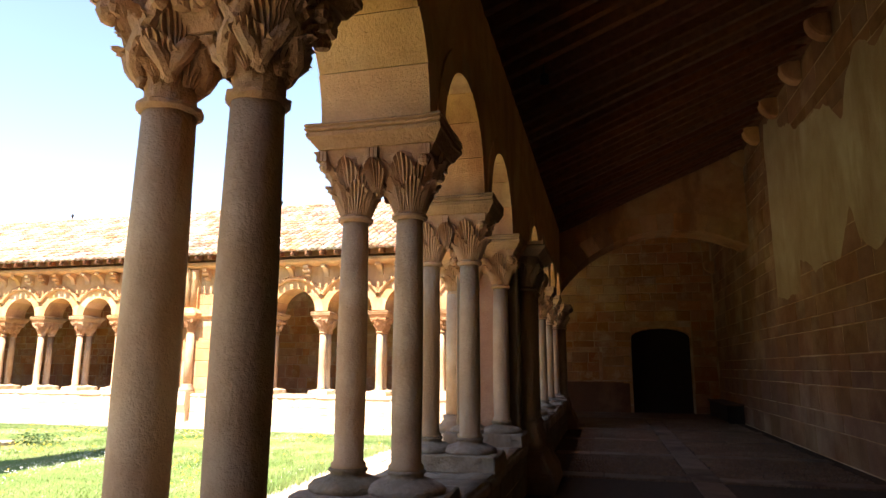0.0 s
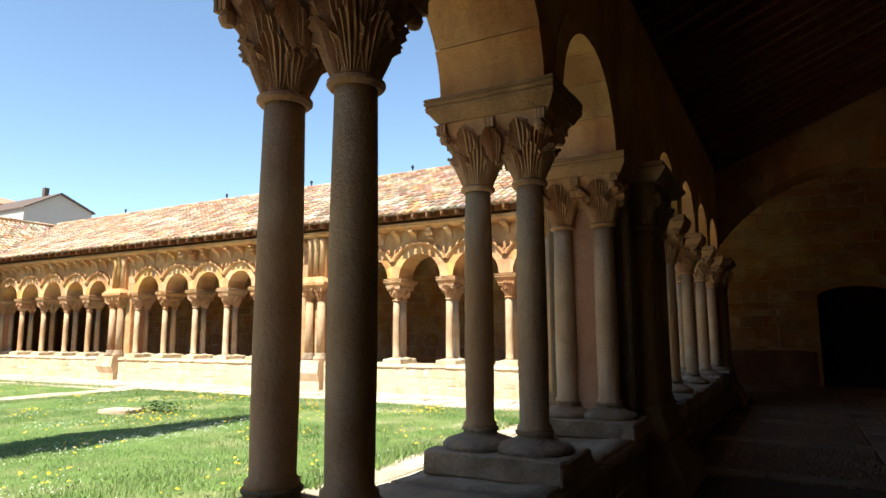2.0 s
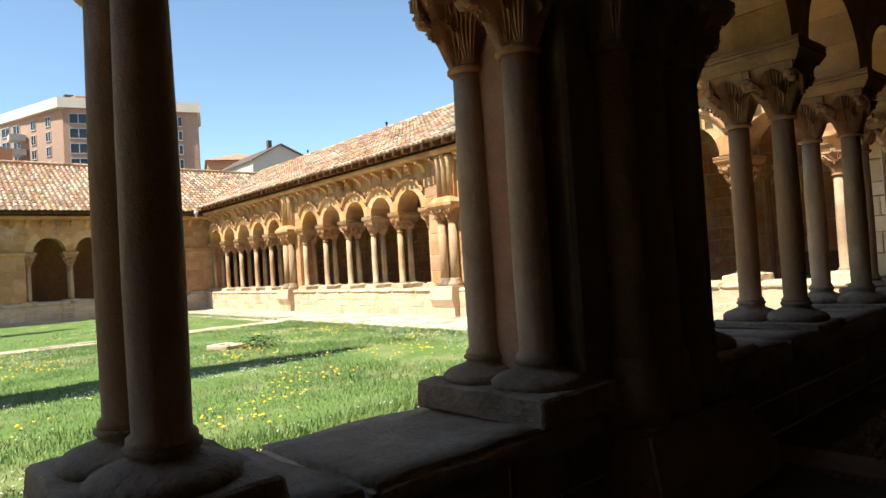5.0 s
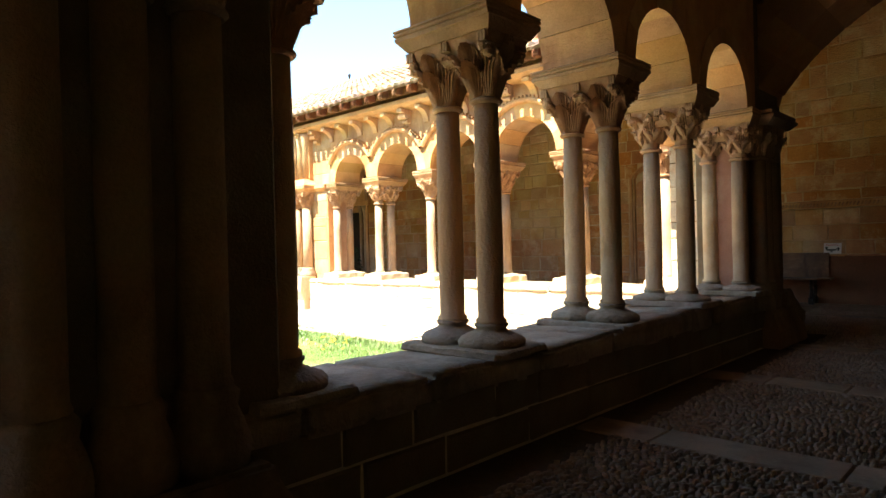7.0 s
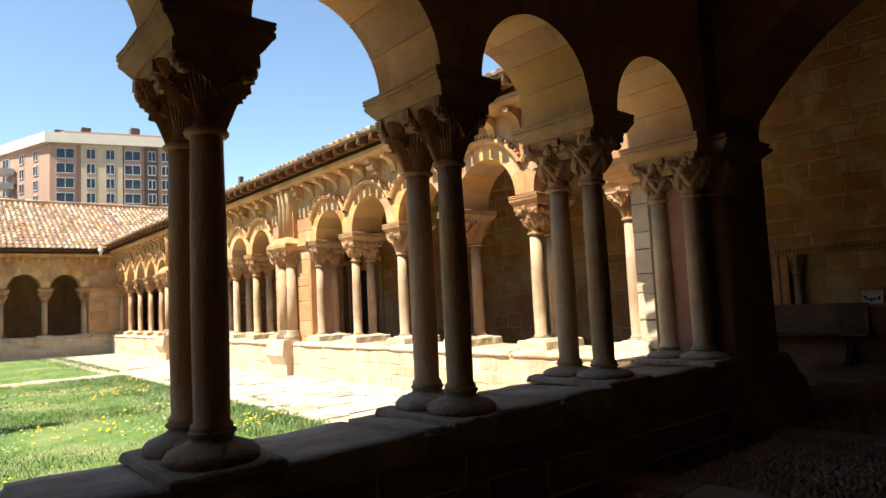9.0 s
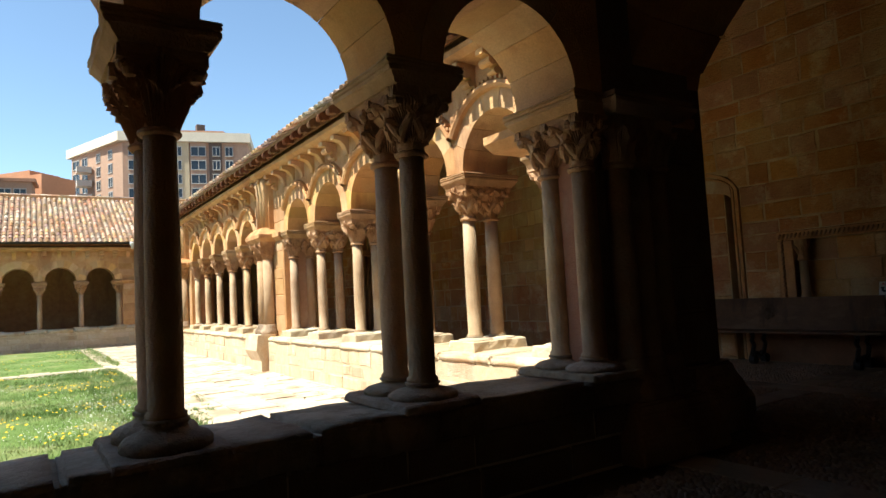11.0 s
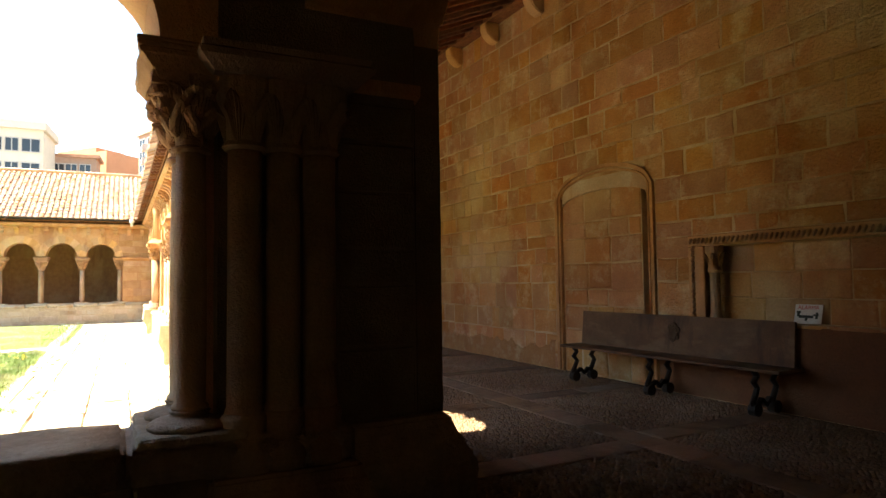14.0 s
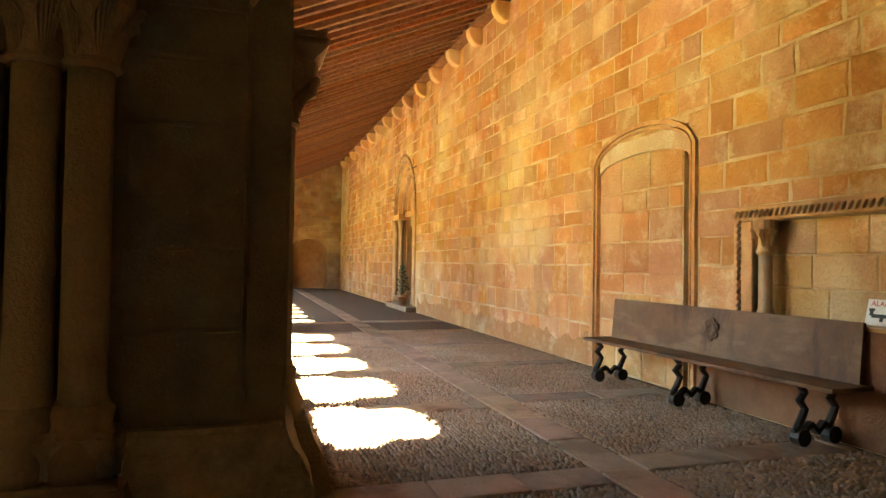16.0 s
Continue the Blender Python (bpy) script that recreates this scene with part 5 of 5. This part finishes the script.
c.matrix_basis = pose(WE, 20.66, -1.8, 0, 0, -90)
pl = tagged(part("wall_plate", boxes((-29.5, WE, WN - 0.26, WN, 6.382, 6.52), (WE - 0.26, WE, -11.3, WN - 0.26, 6.382, 6.52)), TIMBER), "long timber beam on the corbels", "beam", kind="structure")

# ---------------------------------------------------------------- gallery floors
floor = thing("floor", None, "gallery floor of set pebbles framed by stone slab strips", "floor", kind="structure")
part("floor_bed", boxes((-29.5, 5.0, 16.59, 21.95, -0.12, -0.012), (0.40, 5.0, -11.3, 16.59, -0.12, -0.012), (-33.3, -27.2, -11.3, 21.3, -0.12, -0.014)), EARTH, floor)
STRIPS = []


def strip(u0, u1, v0, v1, along_y):
    STRIPS.append((v0, v1, u0, u1) if along_y else (u0, u1, v0, v1))
    u = u0
    while u < u1 - 0.02:
        w = min(random.uniform(0.55, 1.1), u1 - u)
        a = (u + 0.006, u + w - 0.006)
        z = random.uniform(-0.003, 0.004)
        b = (v0, v1, *a) if along_y else (*a, v0, v1)
        part("floor_slab", boxes((*b, -0.05, 0.006 + z), bevel=0.008), SLAB, floor)
        u += w


strip(-29.0, 4.4, 18.74, 19.08, False)
for x in (-0.25, -2.45, -4.65, -6.85, -9.05, -11.25):
    strip(16.62, 18.735, x - 0.17, x + 0.17, True)
    strip(19.085, 21.0, x - 0.34, x, True)
strip(-3.0, 18.73, 2.28, 2.62, True)
for y in (2.2, 4.4, 6.6, 8.8, 11.0, 13.2, 15.4):
    strip(0.45, 2.275, y - 0.17, y + 0.17, False)
    strip(2.625, 4.5, y - 0.17, y + 0.17, False)


def pebbles(x0, x1, y0, y1):
    V, F = [], []
    y = y0
    k5 = [2 * math.pi * k / 6 for k in range(6)]
    while y < y1:
        x = x0 + rng.uniform(0, 0.06)
        while x < x1:
            w, l, h = rng.uniform(0.0115, 0.0175), rng.uniform(0.019, 0.03), rng.uniform(0.004, 0.014)
            if not any(a - 0.03 < x < b + 0.03 and c - 0.03 < y < d + 0.03 for a, b, c, d in STRIPS):
                t = 0.6 + 0.8 * noise.noise((x * 0.7, y * 0.7, 2)) + rng.uniform(-0.3, 0.3)
                c, s = math.cos(t), math.sin(t)
                px, py = x + rng.uniform(-0.012, 0.012), y + rng.uniform(-0.012, 0.012)
                j = len(V)
                for q, zz in ((1.0, -0.012), (0.72, h * 0.75)):
                    V += [(px + q * (l * math.cos(a) * c - w * math.sin(a) * s), py + q * (l * math.cos(a) * s + w * math.sin(a) * c), zz) for a in k5]
                V.append((px, py, h))
                F += [(j + i, j + (i + 1) % 6, j + 6 + (i + 1) % 6, j + 6 + i) for i in range(6)] + [(j + 6 + i, j + 6 + (i + 1) % 6, j + 12) for i in range(6)]
            x += 0.046
        y += 0.036
    p = soup("pebble_paving", V, F, PEBBLE, floor, smooth=True)
    p["kind"] = "stuff"


pebbles(-9.0, 4.4, 16.65, 21.04)
pebbles(0.75, 4.4, 8.6, 16.6)

# ---------------------------------------------------------------- bench and sign
bench = thing("bench", pose(-1.87, 20.775, 0, 0, 0, 2.2), "long dark wooden bench with a high back and lyre-shaped legs", "bench")
part("seat", boxes((-1.72, 1.72, -0.24, 0.2, 0.475, 0.51), bevel=0.006), BENCH, bench)
bm = bmesh.new()
prism(bm, [(0.14, 0.505), (0.175, 0.505), (0.215, 0.99), (0.185, 0.99)], -1.66, 1.64, "x")
part("backrest", bm, BENCH, bench, "plain wide backrest board with a carved emblem")
bm = bmesh.new()
for k in range(6):                      # scrolls round a shield with a raised rim
    a = math.pi / 3 * k + 0.4
    lathe(bm, [(0.04, -0.004), (0.042, 0.006), (0.03, 0.011), (0.024, 0.006)], 0.066 * math.cos(a), 0.085 * math.sin(a), 12)
lathe(bm, [(0.07, -0.004), (0.074, 0.013), (0.06, 0.014), (0.056, 0.006)], 0, 0, 20)
em = part("emblem", bm, CARVING, bench, "small carved shield with scrolls", smooth=True)
em.matrix_basis = pose(0.05, 0.155, 0.78, 85, 0, 0)
for x in (-1.45, -0.05, 1.4):
    leg = bmesh.new()
    for y in (-0.19, 0.14):
        path = [(y, 0.475, 0.042), (y + 0.04, 0.42, 0.032), (y - 0.015, 0.36, 0.038), (y + 0.045, 0.29, 0.03), (y + 0.01, 0.22, 0.034), (y - 0.03, 0.15, 0.044), (y, 0.1, 0.06)]
        rings = []
        for py, pz, r in path:
            rings.append([leg.verts.new((x + 0.032 * math.cos(2 * math.pi * k / 8), py + r * math.sin(2 * math.pi * k / 8), pz)) for k in range(8)])
        for a, b in zip(rings, rings[1:]):
            for k in range(8):
                leg.faces.new((a[k], a[(k + 1) % 8], b[(k + 1) % 8], b[k]))
        prism(leg, [(y + 0.071 * math.cos(2 * math.pi * k / 12), 0.072 + 0.071 * math.sin(2 * math.pi * k / 12)) for k in range(12)], x - 0.042, x + 0.042, "x")
    prism(leg, [(-0.15, 0.15), (-0.08, 0.19), (-0.015, 0.13), (0.05, 0.19), (0.12, 0.15), (0.12, 0.11), (0.05, 0.14), (-0.015, 0.08), (-0.08, 0.14), (-0.15, 0.11)], x - 0.025, x + 0.025, "x")
    part("leg", leg, BENCH_DARK, bench, "dark scrolled trestle leg")
sign = thing("alarm_sign", pose(-0.215, WN + 0.135, 1.067, 76, 0, 0), "small white sign with red lettering and a dark drawing", "sign")
part("board", boxes((-0.15, 0.15, -0.105, 0.105, -0.005, 0.004)), SIGN, sign)
tx = bpy.data.curves.new("lettering", "FONT")
tx.body, tx.size, tx.align_x, tx.extrude = "ALARMA", 0.062, "CENTER", 0.001
tx.materials.append(SIGN_RED)
lt = new("lettering", tx)
lt.parent, lt.location = sign, (0, 0.05, 0.006)
bm = bmesh.new()
for a, b, c, d in ((-0.1, 0.06, -0.045, -0.015), (-0.12, -0.09, -0.03, 0.02), (0.06, 0.12, -0.02, 0.0), (-0.03, 0.0, -0.075, -0.045), (0.085, 0.11, -0.05, 0.02), (-0.13, -0.08, 0.01, 0.03)):
    box(bm, a, b, c, d, 0.005, 0.007)
part("drawing", bm, SIGN_DARK, sign)

# small spot lamp under the ceiling, finials on the ridge
spot = thing("spotlight", pose(0.74, 7.1, 4.66, 35, 0, 0), "small round metal spotlight under the rafters", "lamp")
part("housing", lathe(bmesh.new(), [(0.03, 0.12), (0.05, 0.1), (0.055, 0.0), (0.05, -0.005), (0.045, 0.01)], 0, 0, 16), IRON, spot, smooth=True)
part("lens", lathe(bmesh.new(), [(0.044, 0.0), (0.03, -0.008), (0.005, -0.01)], 0, 0, 16), SIGN, spot, "pale glass front", smooth=True)
part("bracket", boxes((-0.008, 0.008, -0.01, 0.01, 0.11, 0.22)), IRON, spot)
for x in (-27.0, -20.0, -15.2, -10.4, -5.5):
    f = thing("lightning_rod", pose(x, 21.18, 7.22), "small dark metal finial on the roof ridge", "finial", "ridge finials")
    part("stem", lathe(bmesh.new(), [(0.03, 0.0), (0.025, 0.3)], 0, 0, 8), IRON, f)
    part("knob", lathe(bmesh.new(), [(0.03, 0.2), (0.055, 0.24), (0.055, 0.29), (0.02, 0.34)], 0, 0, 10), IRON, f)


# ---------------------------------------------------------------- cypresses south of the view
def cypress(x, y, h, r):
    t = thing("cypress", pose(x, y, GROUND), "tall narrow dark green cypress", "tree", "courtyard cypresses")
    part("trunk", lathe(bmesh.new(), [(0.16, -0.02), (0.12, h * 0.4), (0.03, h * 0.9)], 0, 0, 10, 0.05), BARK, t)
    V, F = [], []
    for k in range(5200):
        q = rng.random()
        rr = r * (math.sin(math.pi * min(1, q * 0.9 + 0.1)) ** 0.6) * (1 - q * 0.25) * math.sqrt(rng.random())
        a = rng.uniform(0, 6.28)
        p = Vector((rr * math.cos(a), rr * math.sin(a), 0.6 + (h - 0.6) * q))
        e = Vector((rng.gauss(0, 0.06), rng.gauss(0, 0.06), 0.3))
        f = Vector((rng.gauss(0, 1), rng.gauss(0, 1), 0)) * 0.08
        j = len(V)
        V += [tuple(p), tuple(p + e * 0.5 + f), tuple(p + e), tuple(p + e * 0.5 - f)]
        F.append((j, j + 1, j + 2, j + 3))
    c = soup("crown", V, F, LEAF, t)
    return t


cypress(-7.2, 2.9, 12.0, 0.62)
cypress(-20.5, 1.5, 11.5, 0.7)


# ---------------------------------------------------------------- town behind
def facade_windows(b, p0, p1, rows, cols, w, h, z_top, dz, inset=0.0):
    """Windows as parts of building b on the facade from p0 to p1 (seen from outside, left to right)."""
    d = Vector((p1[0] - p0[0], p1[1] - p0[1], 0))
    L = d.length
    ang = math.degrees(math.atan2(d.y, d.x))
    for r in range(rows):
        for c, (f, ww) in enumerate(cols):
            nx, ny = d.y / L * inset, -d.x / L * inset
            win = new("window")
            win.parent = b
            win.matrix_basis = pose(p0[0] + d.x * f + nx, p0[1] + d.y * f + ny, z_top - dz * r, 0, 0, ang)
            part("pane", boxes((-ww / 2, ww / 2, -0.02, 0.35, -h, 0)), GLASS, win)
            part("frame", boxes((-ww / 2 - 0.08, ww / 2 + 0.08, -0.09, 0.33, -0.02, 0.1), (-ww / 2 - 0.08, ww / 2 + 0.08, -0.12, 0.33, -h - 0.12, -h), (-0.05, 0.05, -0.07, 0.33, -h, 0), (-ww / 2 - 0.08, -ww / 2, -0.09, 0.33, -h, 0), (ww / 2, ww / 2 + 0.08, -0.09, 0.33, -h, 0)), FRAME_FAR, win)


def block(bm, poly, z0, z1):
    return prism(bm, poly, z0, z1, "z")


tower = thing("apartment_building", None, "tall brick apartment block with cream cornice and many windows", "building")
P = [(-112.0, 17.3), (-98.0, 23.0), (-93.0, 39.8), (-101, 42.9), (-122, 40.0)]
part("wall", block(bmesh.new(), P, -1, 26.0), BRICK_FAR, tower)
def on_tower(f, o):
    """A point of the long facade, a part f of its length along it and o metres before it."""
    return (-98.0 + 5.0 * f + 0.958 * o, 23.0 + 16.8 * f - 0.285 * o)


for nm, f0, f1, o, m_ in (("cream_band", 0.22, 0.52, 0.3, CREAM_FAR), ("brown_strip", 0.68, 0.785, 0.12, BROWN_FAR), ("brick_bay", 0.03, 0.19, 0.25, BRICK_FAR), ("brick_bay", 0.53, 0.66, 0.25, BRICK_FAR)):
    part(nm, block(bmesh.new(), [on_tower(f0, o), on_tower(f1, o), on_tower(f1, -0.5), on_tower(f0, -0.5)], -1, 25.98), m_, tower)
part("cornice", block(bmesh.new(), [(-112.9, 16.6), (-97.3, 22.3), (-92.2, 40.0), (-101, 43.3), (-122.5, 40.5)], 26.0, 27.4), WHITE_FAR, tower)
part("roof", block(bmesh.new(), [(-108.0, 21.0), (-99.5, 25.0), (-96.0, 37.0), (-103, 42.0), (-116, 38.0)], 27.4, 28.4), ROOF_FAR, tower)
for x, y in ((-101, 28), (-98, 34), (-104, 25)):
    part("chimney", boxes((x - 0.6, x + 0.6, y - 0.6, y + 0.6, 28.3, 29.5)), BROWN_FAR, tower)
facade_windows(tower, (-98.0, 23.0), (-93.0, 39.8), 10, ((0.11, 2.1), (0.29, 1.0), (0.43, 1.0), (0.595, 2.0), (0.74, 0.95), (0.845, 1.0)), None, 1.3, 25.25, 2.1, 0.3)
facade_windows(tower, (-112.0, 17.3), (-98.0, 23.0), 10, ((0.1, 1.9), (0.28, 1.5), (0.55, 1.0), (0.78, 1.0)), None, 1.25, 25.25, 2.1)
for k in range(9):
    part("balcony", boxes((-107.6, -105.4, 17.6, 19.6, 22.6 - 2.1 * k, 23.5 - 2.1 * k)), GREY_FAR, tower)
white = thing("apartment_building", None, "pale rendered apartment block behind the cloister roof", "building")
part("wall", block(bmesh.new(), [(-96, -8.0), (-82, 0.5), (-82.3, 6.6), (-90, 7.2), (-110, -2)], -1, 20.0), WHITE_FAR, white)
part("cornice", block(bmesh.new(), [(-96, -8.6), (-81.5, 0.2), (-81.8, 6.9), (-90, 7.6), (-110, -2)], 19.5, 20.4), WHITE_FAR, white)
facade_windows(white, (-82.0, 0.5), (-82.3, 6.6), 5, ((0.2, 1.7), (0.5, 1.2), (0.8, 1.7)), None, 1.45, 18.4, 2.8)
orange = thing("house", None, "low orange rendered house with tiled roof", "building")
part("wall", block(bmesh.new(), [(-103, 5.4), (-94, 12.9), (-98, 17), (-110, 10)], -1, 19.9), TERRA_FAR, orange)
part("roof", block(bmesh.new(), [(-101.5, 6.6), (-95.6, 11.6), (-99.5, 15.2), (-108, 9.7)], 19.9, 20.6), TERRA_FAR, orange)
part("lower_wing", block(bmesh.new(), [(-90, 6.2), (-89.5, 11.8), (-94, 12.2), (-94, 6)], -1, 17.9), BRICK_FAR, orange)
part("eave", block(bmesh.new(), [(-90, 5.9), (-89, 12.2), (-94, 12.6), (-94, 5.8)], 17.9, 18.3), ROOF_FAR, orange)
facade_windows(orange, (-90, 6.2), (-89.5, 11.8), 2, ((0.25, 1.2), (0.5, 1.2), (0.78, 1.2)), None, 1.1, 17.0, 2.8)
gable = thing("house", None, "plain grey gabled house with a chimney", "building")
part("wall", prism(bmesh.new(), [(30.9, -1), (30.9, 12.2), (33.8, 13.85), (36.8, 12.65), (36.8, -1)], -64, -55.0, "x"), GREY_FAR, gable)
bm = bmesh.new()
prism(bm, [(30.7, 12.1), (33.8, 13.86), (37.0, 12.56), (37.0, 12.66), (33.8, 13.97), (30.7, 12.2)], -64.2, -54.7, "x")
part("roof", bm, BROWN_FAR, gable)
part("chimney", boxes((-57.5, -57.1, 33.6, 34.0, 13.6, 14.7)), BROWN_FAR, gable)
red = thing("house", None, "red brick house with a tiled hip roof", "building")
part("wall", block(bmesh.new(), [(-72, 33.0), (-69, 39.5), (-76, 44.5), (-82, 36.5)], -1, 15.0), TERRA_FAR, red)
bm = bmesh.new()
lo_, hi_ = [bm.verts.new((x, y, 15.0)) for x, y in ((-71.4, 32.5), (-68.2, 39.7), (-76, 45.1), (-82.6, 36.5))], bm.verts.new((-75, 38.0, 16.7))
for k in range(4):
    bm.faces.new((lo_[k], lo_[(k + 1) % 4], hi_))
bm.faces.new(lo_[::-1])
part("roof", bm, ROOF_FAR, red)
